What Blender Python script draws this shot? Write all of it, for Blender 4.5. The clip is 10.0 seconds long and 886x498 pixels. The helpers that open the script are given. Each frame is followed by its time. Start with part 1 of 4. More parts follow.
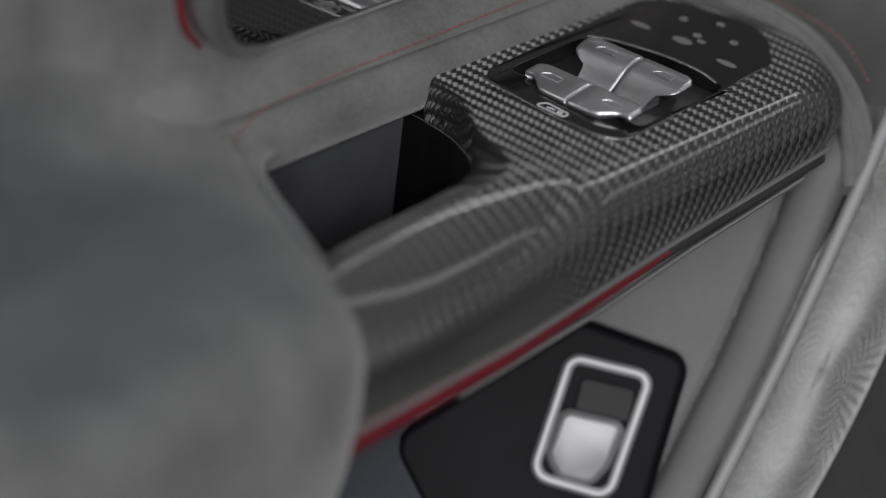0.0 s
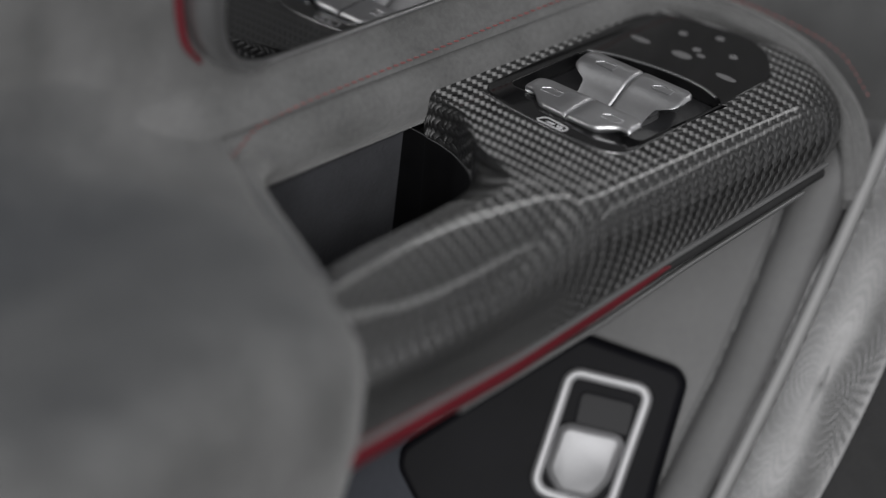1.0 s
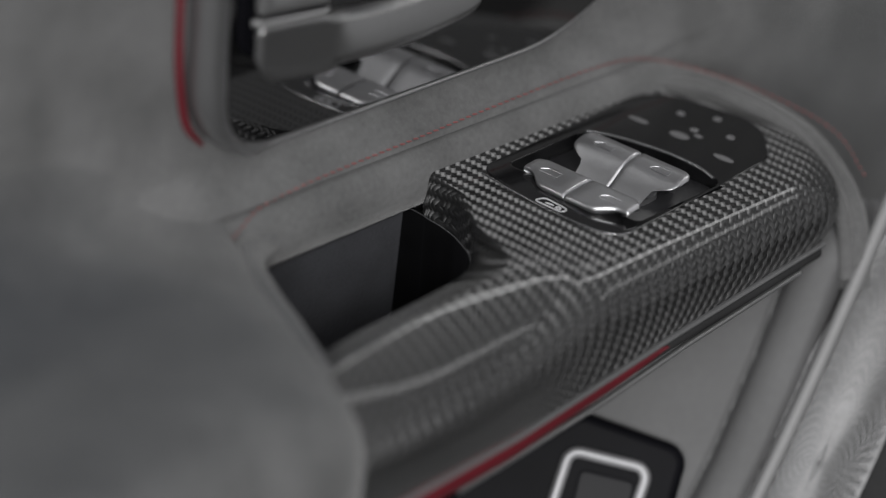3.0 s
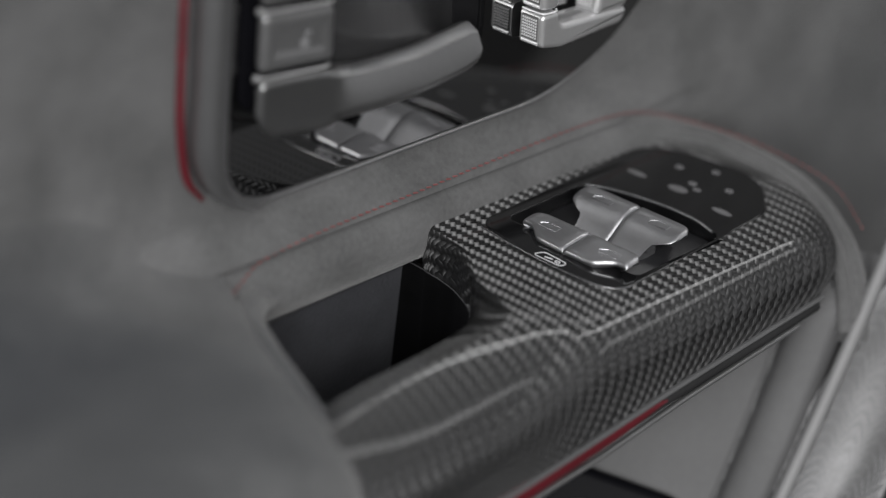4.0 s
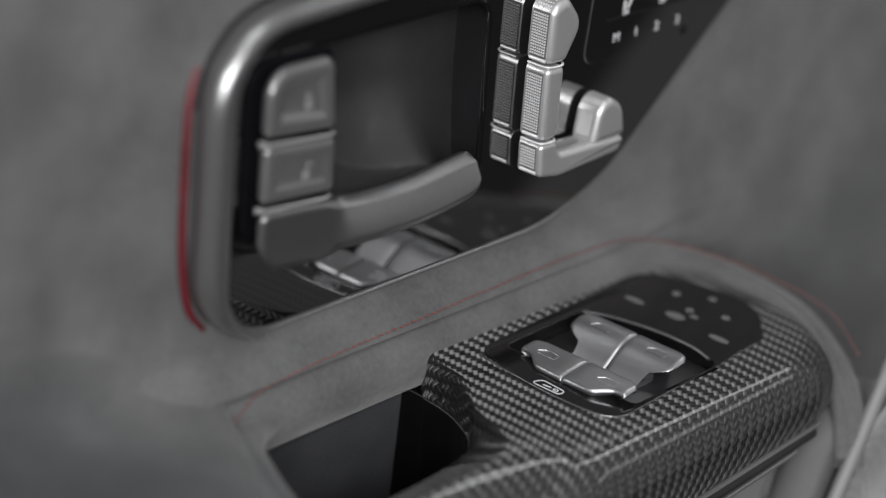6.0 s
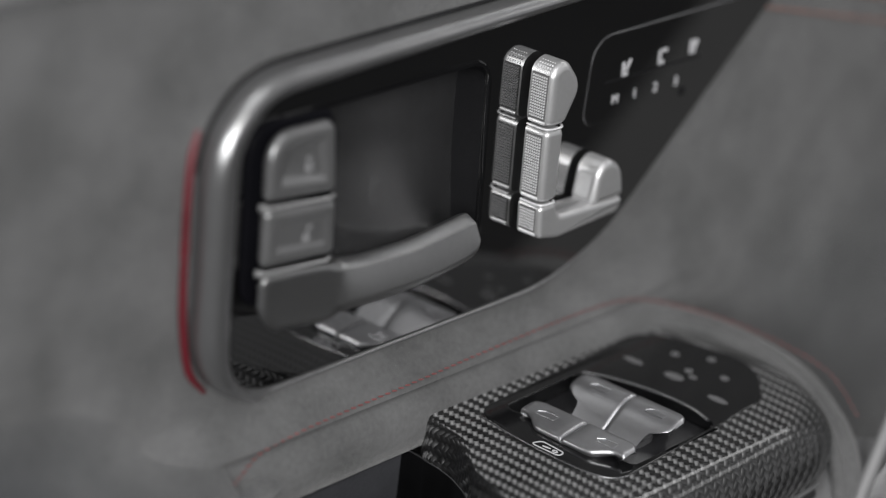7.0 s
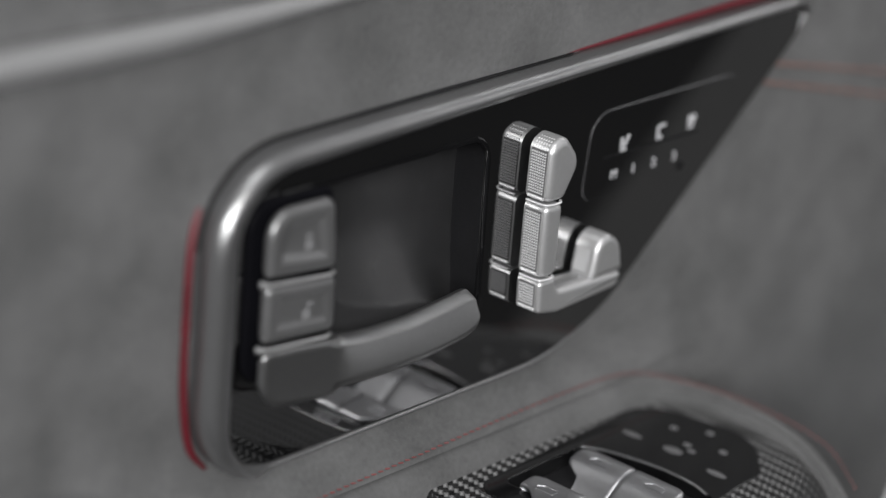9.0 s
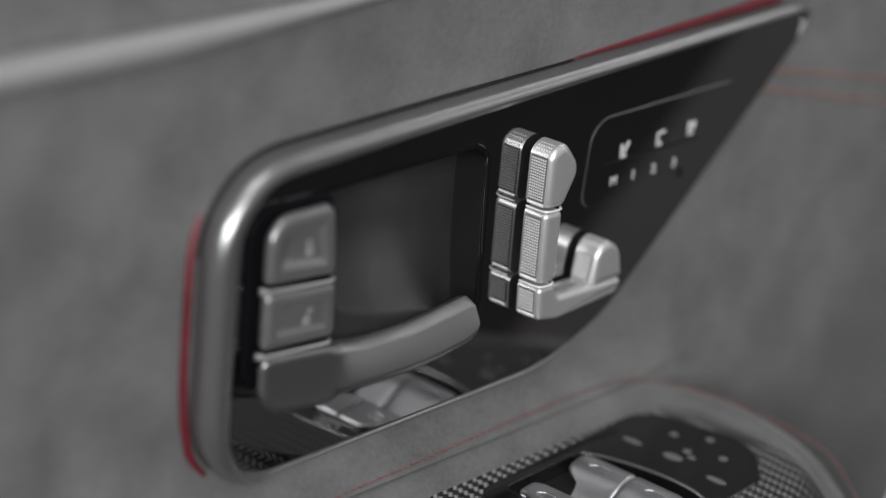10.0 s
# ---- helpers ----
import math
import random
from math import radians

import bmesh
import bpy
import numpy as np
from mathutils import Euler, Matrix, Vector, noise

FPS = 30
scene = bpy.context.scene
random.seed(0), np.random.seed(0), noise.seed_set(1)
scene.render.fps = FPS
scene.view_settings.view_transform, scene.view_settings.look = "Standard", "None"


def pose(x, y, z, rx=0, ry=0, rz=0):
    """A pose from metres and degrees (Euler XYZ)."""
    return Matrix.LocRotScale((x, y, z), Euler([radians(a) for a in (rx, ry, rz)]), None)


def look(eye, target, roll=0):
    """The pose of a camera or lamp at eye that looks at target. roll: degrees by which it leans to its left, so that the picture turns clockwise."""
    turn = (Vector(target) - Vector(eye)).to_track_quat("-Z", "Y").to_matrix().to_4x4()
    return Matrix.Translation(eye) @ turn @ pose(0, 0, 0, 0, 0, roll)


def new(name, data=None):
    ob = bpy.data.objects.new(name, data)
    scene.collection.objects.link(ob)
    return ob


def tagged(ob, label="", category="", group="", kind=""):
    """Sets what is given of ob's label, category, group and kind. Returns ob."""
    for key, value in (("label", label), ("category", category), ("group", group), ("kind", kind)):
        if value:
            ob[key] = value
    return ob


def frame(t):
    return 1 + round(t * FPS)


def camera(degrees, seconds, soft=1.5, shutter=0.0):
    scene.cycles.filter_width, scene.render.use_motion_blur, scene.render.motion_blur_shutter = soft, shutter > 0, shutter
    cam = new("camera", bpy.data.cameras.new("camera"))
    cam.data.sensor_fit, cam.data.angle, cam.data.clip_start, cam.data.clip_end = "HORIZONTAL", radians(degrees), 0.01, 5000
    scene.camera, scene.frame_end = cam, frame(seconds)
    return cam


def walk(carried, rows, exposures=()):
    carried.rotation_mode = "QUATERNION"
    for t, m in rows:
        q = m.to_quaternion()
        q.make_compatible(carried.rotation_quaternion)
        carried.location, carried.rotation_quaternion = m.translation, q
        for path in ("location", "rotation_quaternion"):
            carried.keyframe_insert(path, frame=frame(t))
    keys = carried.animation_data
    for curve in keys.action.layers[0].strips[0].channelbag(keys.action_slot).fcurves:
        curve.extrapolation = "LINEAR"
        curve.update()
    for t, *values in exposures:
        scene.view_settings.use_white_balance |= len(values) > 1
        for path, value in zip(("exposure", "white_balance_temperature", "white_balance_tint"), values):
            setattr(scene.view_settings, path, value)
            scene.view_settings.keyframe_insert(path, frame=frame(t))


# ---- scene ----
cam = camera(20.0, 10.0, soft=1.2)
cam.data.dof.use_dof = True
cam.data.dof.focus_distance = 0.690
cam.data.dof.aperture_fstop = 4.5
# seconds, eye, tilt from straight down, heading, roll
PATH = [
    (0, (-0.47221, -0.39962, 0.90615), 61.387, -50.482, 5.649),
    (0.5, (-0.47230, -0.39962, 0.90643), 61.467, -50.477, 5.647),
    (1, (-0.47250, -0.39962, 0.90707), 61.652, -50.466, 5.643),
    (1.5, (-0.47279, -0.39961, 0.90802), 61.924, -50.450, 5.637),
    (2, (-0.47319, -0.39961, 0.90933), 62.300, -50.428, 5.628),
    (2.5, (-0.47361, -0.39961, 0.91071), 62.696, -50.404, 5.619),
    (4, (-0.47514, -0.39961, 0.91571), 64.129, -50.319, 5.587),
    (4.5, (-0.47573, -0.39961, 0.91761), 64.675, -50.287, 5.574),
    (5, (-0.47640, -0.39961, 0.91979), 65.300, -50.250, 5.560),
    (5.5, (-0.47702, -0.39961, 0.92184), 65.888, -50.215, 5.547),
    (7, (-0.47887, -0.39960, 0.92786), 67.614, -50.113, 5.507),
    (7.5, (-0.47935, -0.39960, 0.92944), 68.067, -50.086, 5.497),
    (8, (-0.47982, -0.39960, 0.93094), 68.498, -50.061, 5.487),
    (8.5, (-0.48014, -0.39960, 0.93201), 68.804, -50.043, 5.480),
    (9, (-0.48034, -0.39960, 0.93266), 68.991, -50.032, 5.476),
    (9.5, (-0.48043, -0.39960, 0.93295), 69.073, -50.027, 5.474),
    (10, (-0.48047, -0.39960, 0.93308), 69.111, -50.025, 5.473),
]
walk(cam, [(t, pose(*eye, 0, 0, head) @ pose(0, 0, 0, tilt) @ pose(0, 0, 0, 0, 0, roll)) for t, eye, tilt, head, roll in PATH], [(0.0, -0.12), (5.0, 0.0), (10.0, 0.1)])

# ---- light: soft daylight from above through the glass, dark cabin below ----
world = bpy.data.worlds.new("world")
scene.world = world
world.use_nodes = True
wn, wl = world.node_tree.nodes, world.node_tree.links
wn.clear()
w_out, w_bg = wn.new("ShaderNodeOutputWorld"), wn.new("ShaderNodeBackground")
w_geo, w_sep, w_ramp = wn.new("ShaderNodeTexCoord"), wn.new("ShaderNodeSeparateXYZ"), wn.new("ShaderNodeValToRGB")
wl.new(w_geo.outputs["Generated"], w_sep.inputs[0])
wl.new(w_sep.outputs["Z"], w_ramp.inputs[0])
wl.new(w_ramp.outputs[0], w_bg.inputs[0])
wl.new(w_bg.outputs[0], w_out.inputs[0])
w_ramp.color_ramp.elements[0].position, w_ramp.color_ramp.elements[0].color = 0.05, (0.5, 0.502, 0.51, 1)
w_ramp.color_ramp.elements[1].position, w_ramp.color_ramp.elements[1].color = 0.85, (0.52, 0.52, 0.525, 1)
w_bg.inputs[1].default_value = 0.72
sun = new("sun", bpy.data.lights.new("sun", "SUN"))
sun.data.energy, sun.data.angle, sun.data.color = 0.55, radians(14), (1.0, 0.98, 0.95)
sun.matrix_world = look((-0.9, -1.2, 1.5), (0, 0, 0.62))


def window_light(name, eye, target, wide, high, watts, sill=False):
    """Daylight that comes in through one of the car's windows; sill: its length runs along the door."""
    lamp = new(name, bpy.data.lights.new(name, "AREA"))
    lamp.data.shape, lamp.data.size, lamp.data.size_y, lamp.data.energy = "RECTANGLE", wide, high, watts
    back = (Vector(eye) - Vector(target)).normalized()
    along = (Vector((1, 0, 0)) - back * back.x).normalized()
    lamp.matrix_world = look(eye, target) if not sill else Matrix.Translation(eye) @ Matrix((along, back.cross(along), back)).transposed().to_4x4()
    return lamp


window_light("side_window_light", (-0.94, -0.74, 1.06), (-0.05, 0.0, 0.68), 0.7, 0.4, 12.8)
window_light("windscreen_light", (1.05, -0.60, 1.45), (0.0, -0.03, 0.62), 0.6, 0.1, 0.45)
window_light("door_window_light", (0.57, 0.10, 1.19), (-0.06, -0.05, 0.62), 0.4, 0.2, 1.05, True)
window_light("roof_light", (-0.24, -0.38, 1.54), (-0.05, 0.0, 0.70), 0.5, 0.4, 1.5)


# ---- materials ----
def material(name, colour, rough=0.5, metal=0.0, vary=0.0, scale=60.0, bump=0.0, bump_scale=900.0, coat=0.0, sheen=0.0, spec=0.5, rough_vary=0.0):
    m = bpy.data.materials.new(name)
    m.use_nodes = True
    nodes, links = m.node_tree.nodes, m.node_tree.links
    b = nodes["Principled BSDF"]
    b.inputs["Base Color"].default_value = (*colour, 1)
    b.inputs["Roughness"].default_value, b.inputs["Metallic"].default_value = rough, metal
    b.inputs["Specular IOR Level"].default_value = spec
    b.inputs["Coat Weight"].default_value, b.inputs["Coat Roughness"].default_value = coat, 0.03
    b.inputs["Sheen Weight"].default_value, b.inputs["Sheen Roughness"].default_value = sheen, 0.4
    geo = nodes.new("ShaderNodeTexCoord")
    if vary:
        big, fine, mix = nodes.new("ShaderNodeTexNoise"), nodes.new("ShaderNodeTexNoise"), nodes.new("ShaderNodeMath")
        big.inputs["Scale"].default_value, big.inputs["Detail"].default_value = scale, 3
        fine.inputs["Scale"].default_value, fine.inputs["Detail"].default_value = scale * 14, 2
        mix.operation = "MULTIPLY_ADD"
        mix.inputs[1].default_value = 0.45
        links.new(geo.outputs["Object"], big.inputs["Vector"])
        links.new(geo.outputs["Object"], fine.inputs["Vector"])
        links.new(fine.outputs[0], mix.inputs[0])
        links.new(big.outputs[0], mix.inputs[2])
        ramp = nodes.new("ShaderNodeMapRange")
        ramp.inputs["From Min"].default_value, ramp.inputs["From Max"].default_value = 0.45, 1.0
        ramp.inputs["To Min"].default_value, ramp.inputs["To Max"].default_value = 1 - vary, 1 + vary
        links.new(mix.outputs[0], ramp.inputs["Value"])
        mul = nodes.new("ShaderNodeVectorMath")
        mul.operation = "SCALE"
        mul.inputs[0].default_value = colour
        links.new(ramp.outputs[0], mul.inputs["Scale"])
        links.new(mul.outputs[0], b.inputs["Base Color"])
        if rough_vary:
            rr = nodes.new("ShaderNodeMapRange")
            rr.inputs["From Min"].default_value, rr.inputs["From Max"].default_value = 0.45, 1.0
            rr.inputs["To Min"].default_value, rr.inputs["To Max"].default_value = rough - rough_vary, rough + rough_vary
            links.new(mix.outputs[0], rr.inputs["Value"])
            links.new(rr.outputs[0], b.inputs["Roughness"])
    if bump:
        tex, bm = nodes.new("ShaderNodeTexNoise"), nodes.new("ShaderNodeBump")
        tex.inputs["Scale"].default_value, tex.inputs["Detail"].default_value = bump_scale, 3
        bm.inputs["Strength"].default_value, bm.inputs["Distance"].default_value = bump, 0.0004
        links.new(geo.outputs["Object"], tex.inputs["Vector"])
        links.new(tex.outputs[0], bm.inputs["Height"])
        links.new(bm.outputs[0], b.inputs["Normal"])
    return m


def carbon_material():
    """2/2 twill under clear lacquer; the UV map is in tows."""
    m = bpy.data.materials.new("carbon_twill")
    m.use_nodes = True
    nodes, links = m.node_tree.nodes, m.node_tree.links
    b = nodes["Principled BSDF"]

    def op(kind, a, c=None, d=None):
        n = nodes.new("ShaderNodeMath")
        n.operation = kind
        for i, v in enumerate((a, c, d)):
            if v is None:
                continue
            if isinstance(v, (int, float)):
                n.inputs[i].default_value = v
            else:
                links.new(v, n.inputs[i])
        return n.outputs[0]

    uv, sep = nodes.new("ShaderNodeUVMap"), nodes.new("ShaderNodeSeparateXYZ")
    links.new(uv.outputs[0], sep.inputs[0])
    u, v = sep.outputs["X"], sep.outputs["Y"]
    cell = op("FLOORED_MODULO", op("ADD", op("FLOOR", u), op("FLOOR", v)), 4.0)
    over = op("LESS_THAN", cell, 1.5)
    fu, fv = op("FRACT", u), op("FRACT", v)
    # across each tow the fibres are rounded; along it they dive at the crossings
    hump_u = op("SINE", op("MULTIPLY", fu, math.pi))
    hump_v = op("SINE", op("MULTIPLY", fv, math.pi))
    along_v = op("SINE", op("MULTIPLY", op("MULTIPLY", op("ADD", cell, fv), 0.5), math.pi))
    along_u = op("SINE", op("MULTIPLY", op("MULTIPLY", op("SUBTRACT", op("ADD", cell, fu), 2.0), 0.5), math.pi))
    warp = op("MULTIPLY", op("POWER", hump_u, 0.5), op("POWER", op("MAXIMUM", along_v, 0.0), 0.9))
    weft = op("MULTIPLY", op("POWER", hump_v, 0.5), op("POWER", op("MAXIMUM", along_u, 0.0), 0.9))
    height = op("ADD", op("MULTIPLY", over, warp), op("MULTIPLY", op("SUBTRACT", 1.0, over), weft))
    grain = nodes.new("ShaderNodeTexNoise")
    grain.inputs["Scale"].default_value, grain.inputs["Detail"].default_value = 3.0, 4
    links.new(uv.outputs[0], grain.inputs["Vector"])
    col = nodes.new("ShaderNodeMix")
    col.data_type = "RGBA"
    col.inputs["A"].default_value = (0.195, 0.195, 0.197, 1)
    col.inputs["B"].default_value = (0.125, 0.125, 0.127, 1)
    # the dark tows are the narrower ones
    dark = op("MULTIPLY", over, op("GREATER_THAN", hump_u, 0.16))
    links.new(dark, col.inputs["Factor"])
    shade = nodes.new("ShaderNodeVectorMath")
    shade.operation = "SCALE"
    links.new(col.outputs["Result"], shade.inputs[0])
    links.new(op("MULTIPLY_ADD", grain.outputs[0], 0.45, op("MULTIPLY_ADD", height, 0.5, 0.28)), shade.inputs["Scale"])
    links.new(shade.outputs[0], b.inputs["Base Color"])
    bump = nodes.new("ShaderNodeBump")
    bump.inputs["Strength"].default_value, bump.inputs["Distance"].default_value = 0.6, 0.0005
    links.new(height, bump.inputs["Height"])
    links.new(bump.outputs[0], b.inputs["Normal"])
    b.inputs["Roughness"].default_value, b.inputs["Metallic"].default_value = 0.66, 0.95
    # the fibres of the two tow directions shine at right angles to each other
    fibre = nodes.new("ShaderNodeTangent")
    fibre.direction_type, fibre.uv_map = "UV_MAP", "UVMap"
    links.new(fibre.outputs[0], b.inputs["Tangent"])
    b.inputs["Anisotropic"].default_value = 0.97
    links.new(op("MULTIPLY", over, 0.25), b.inputs["Anisotropic Rotation"])
    b.inputs["Coat Weight"].default_value, b.inputs["Coat Roughness"].default_value = 0.65, 0.04
    return m


SUEDE = material("suede_grey", (0.116, 0.116, 0.117), 0.95, vary=0.3, scale=45, bump=0.5, bump_scale=4200, sheen=0.3, spec=0.1)
LEATHER = material("leather_dark", (0.05, 0.051, 0.057), 0.6, vary=0.2, scale=60, bump=0.6, bump_scale=700, spec=0.35)
EDGE_LEATHER = material("leather_edge", (0.06, 0.06, 0.064), 0.6, vary=0.2, scale=60, bump=0.5, bump_scale=900, spec=0.35)
SOFT = material("soft_plastic_grey", (0.128, 0.128, 0.13), 0.7, vary=0.1, scale=30, bump=0.3, bump_scale=1500, spec=0.3)
GLOSS = material("gloss_black", (0.006, 0.006, 0.0065), 0.06, spec=0.4, coat=0.2, vary=0.2, scale=80, rough_vary=0.02)
PLASTIC = material("black_plastic", (0.010, 0.010, 0.011), 0.5, vary=0.2, scale=50, bump=0.15, bump_scale=1200, spec=0.2)
SATIN_DARK = material("satin_dark_metal", (0.30, 0.30, 0.305), 0.29, metal=0.85, vary=0.08, scale=50, bump=0.08, bump_scale=2500)
SATIN = material("satin_silver", (0.60, 0.60, 0.605), 0.36, metal=0.7, vary=0.06, scale=60, bump=0.1, bump_scale=2600)
GREY_PAINT = material("grey_satin_paint", (0.22, 0.22, 0.223), 0.32, metal=0.65, vary=0.08, scale=50, bump=0.1, bump_scale=2200)
RECESS = material("grained_recess", (0.024, 0.024, 0.025), 0.24, vary=0.15, scale=160, bump=0.9, bump_scale=2600, spec=0.9)
LINER = material("black_liner", (0.003, 0.003, 0.0032), 0.22, spec=0.25, vary=0.3, scale=120)
RED = material("red_accent", (0.115, 0.008, 0.015), 0.5, vary=0.15, scale=60)
THREAD = material("red_thread", (0.18, 0.055, 0.055), 0.8, vary=0.25, scale=300, sheen=0.3)
PALE_THREAD = material("faded_red_thread", (0.33, 0.17, 0.14), 0.8, vary=0.25, scale=300)
PRINT = material("pale_print", (0.62, 0.62, 0.64), 0.5, vary=0.05, scale=80)
SATIN_BRIGHT = material("bright_knurl", (0.85, 0.85, 0.86), 0.3, metal=0.4, vary=0.05, scale=60)
CHROME_DIM = material("edge_metal", (0.35, 0.35, 0.36), 0.25, metal=0.9, vary=0.05, scale=60)
PRINT_DIM = material("dim_print", (0.2, 0.2, 0.205), 0.5, vary=0.05, scale=80)
BRUSHED = material("spun_metal", (0.15, 0.15, 0.153), 0.55, metal=0.9, vary=0.12, scale=40, bump=0.15, bump_scale=900)
ring_way, spun = BRUSHED.node_tree.nodes.new("ShaderNodeTangent"), BRUSHED.node_tree.nodes["Principled BSDF"]
ring_way.direction_type, ring_way.uv_map = "UV_MAP", "UVMap"
BRUSHED.node_tree.links.new(ring_way.outputs[0], spun.inputs["Tangent"])
spun.inputs["Anisotropic"].default_value = 0.8
ENGRAVED = material("engraved_metal", (0.2, 0.2, 0.203), 0.55, metal=0.6, vary=0.2, scale=90)
SOFT_DARK = material("bluish_soft_plastic", (0.045, 0.048, 0.058), 0.65, vary=0.15, scale=40, bump=0.3, bump_scale=1400, spec=0.1)
BELT = material("satin_trim_edge", (0.35, 0.35, 0.355), 0.42, metal=0.5, vary=0.06, scale=40)
PRINT_MID = material("grey_print", (0.14, 0.14, 0.143), 0.5, vary=0.05, scale=80)
RING_METAL = material("matt_silver", (0.27, 0.27, 0.28), 0.5, metal=0.6, vary=0.06, scale=60)
MIRROR_BLACK = material("mirror_black", (0.002, 0.002, 0.0022), 0.05, spec=0.7, coat=1.0, vary=0.2, scale=80)
MIRROR_BLACK.node_tree.nodes["Principled BSDF"].inputs["Coat IOR"].default_value = 2.7
spun = BRUSHED.node_tree.nodes.new("ShaderNodeTangent")
spun.direction_type, spun.axis = "RADIAL", "Z"
BRUSHED.node_tree.links.new(spun.outputs[0], BRUSHED.node_tree.nodes["Principled BSDF"].inputs["Tangent"])
BRUSHED.node_tree.nodes["Principled BSDF"].inputs["Anisotropic"].default_value = 0.85
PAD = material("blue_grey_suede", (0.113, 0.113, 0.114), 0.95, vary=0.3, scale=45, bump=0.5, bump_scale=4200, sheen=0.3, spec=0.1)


def bluish_patch(m, place, squeeze, most):
    """A soft-edged, dark bluish patch in the nap, broken up by noise."""
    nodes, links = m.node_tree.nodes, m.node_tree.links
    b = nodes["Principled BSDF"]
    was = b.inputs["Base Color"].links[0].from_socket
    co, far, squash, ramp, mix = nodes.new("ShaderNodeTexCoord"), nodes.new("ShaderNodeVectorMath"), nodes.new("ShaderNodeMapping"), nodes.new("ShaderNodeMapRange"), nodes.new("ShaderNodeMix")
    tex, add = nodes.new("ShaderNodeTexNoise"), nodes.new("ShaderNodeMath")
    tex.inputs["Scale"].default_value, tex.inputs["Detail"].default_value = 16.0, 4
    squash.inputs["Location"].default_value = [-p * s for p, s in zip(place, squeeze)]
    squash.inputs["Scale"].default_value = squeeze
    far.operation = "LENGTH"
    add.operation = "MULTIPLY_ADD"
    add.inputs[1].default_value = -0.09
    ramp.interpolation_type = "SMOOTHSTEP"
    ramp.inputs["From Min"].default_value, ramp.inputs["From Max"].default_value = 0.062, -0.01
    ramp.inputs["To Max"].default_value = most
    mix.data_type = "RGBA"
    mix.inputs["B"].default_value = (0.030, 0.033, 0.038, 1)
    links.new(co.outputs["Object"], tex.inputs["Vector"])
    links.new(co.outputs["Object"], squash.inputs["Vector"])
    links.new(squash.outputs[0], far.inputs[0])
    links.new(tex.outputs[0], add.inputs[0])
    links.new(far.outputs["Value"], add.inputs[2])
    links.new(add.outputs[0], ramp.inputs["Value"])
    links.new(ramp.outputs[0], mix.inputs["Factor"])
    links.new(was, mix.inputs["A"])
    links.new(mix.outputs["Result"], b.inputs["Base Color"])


bluish_patch(PAD, (-0.165, -0.028, 0.627), (0.6, 1.8, 1.6), 0.75)
bluish_patch(SUEDE, (0.225, 0.01, 0.575), (0.9, 0.9, 1.4), 0.4)
REFLECTED_GREY = material("reflected_mid_grey", (0.09, 0.09, 0.09), 0.8, vary=0.1, scale=10)
DARK = material("cabin_dark", (0.012, 0.012, 0.0125), 0.9, vary=0.2, scale=6)
CARBON = carbon_material()
PLATE_BLACK = material("dull_black_plastic", (0.0045, 0.0045, 0.006), 0.5, vary=0.25, scale=50, spec=0.06)
SWITCH_SILVER = material("switch_silver", (0.5, 0.5, 0.515), 0.3, metal=0.92, vary=0.06, scale=60, bump=0.1, bump_scale=2600)
KNURL_BED = material("knurl_bed", (0.17, 0.17, 0.172), 0.45, metal=0.4, vary=0.1, scale=90)
DULL_SILVER = material("dull_silver", (0.22, 0.22, 0.223), 0.6, metal=0.3, vary=0.06, scale=60)
LIP_GREY = material("dull_grey_lip", (0.11, 0.11, 0.112), 0.45, metal=0.2, vary=0.1, scale=60)
LEVER_METAL = material("lever_satin_metal", (0.32, 0.32, 0.323), 0.29, metal=0.92, vary=0.06, scale=50, bump=0.08, bump_scale=2200)
DARK_GREY = material("dark_grey_paint", (0.035, 0.035, 0.036), 0.85, vary=0.15, scale=60, spec=0.05)
WELL_GREY = material("well_grey", (0.022, 0.022, 0.024), 0.35, vary=0.15, scale=60, spec=0.5)
GAP_SHADE = material("gap_shade_black", (0.018, 0.018, 0.019), 0.8, vary=0.2, scale=80, spec=0.1)
ROCKER_GREY = material("shadow_grey_paint", (0.022, 0.022, 0.024), 0.5, vary=0.1, scale=60, spec=0.12)

# ---- mesh helpers; the plan is in millimetres from the armrest's rear inner corner ----
BASE = Vector((0, 0, 0.62))


def W(p):
    return Vector(p) * 0.001 + BASE


def part(name, data, mat, parent=None, label=""):
    """Links verts, faces (and uv) as one mesh under a thing."""
    verts, faces = data[0], data[1]
    me = bpy.data.meshes.new(name)
    me.from_pydata([W(v) for v in verts], [], faces)
    me.materials.append(mat)
    me.polygons.foreach_set("use_smooth", [True] * len(me.polygons))
    if len(data) > 2:
        layer = me.uv_layers.new(name="UVMap")
        for loop in me.loops:
            layer.data[loop.index].uv = data[2][loop.vertex_index]
    bm = bmesh.new()
    bm.from_mesh(me)
    bmesh.ops.recalc_face_normals(bm, faces=bm.faces)
    bm.to_mesh(me)
    bm.free()
    if hasattr(me, "set_sharp_from_angle"):
        me.set_sharp_from_angle(angle=radians(50))
    ob = new(name, me)
    if parent is not None:
        ob.parent = parent
    if label:
        ob["label"] = label
    return ob


def thing(name, label, category, kind="", group=""):
    return tagged(new(name), label, category, group, kind)


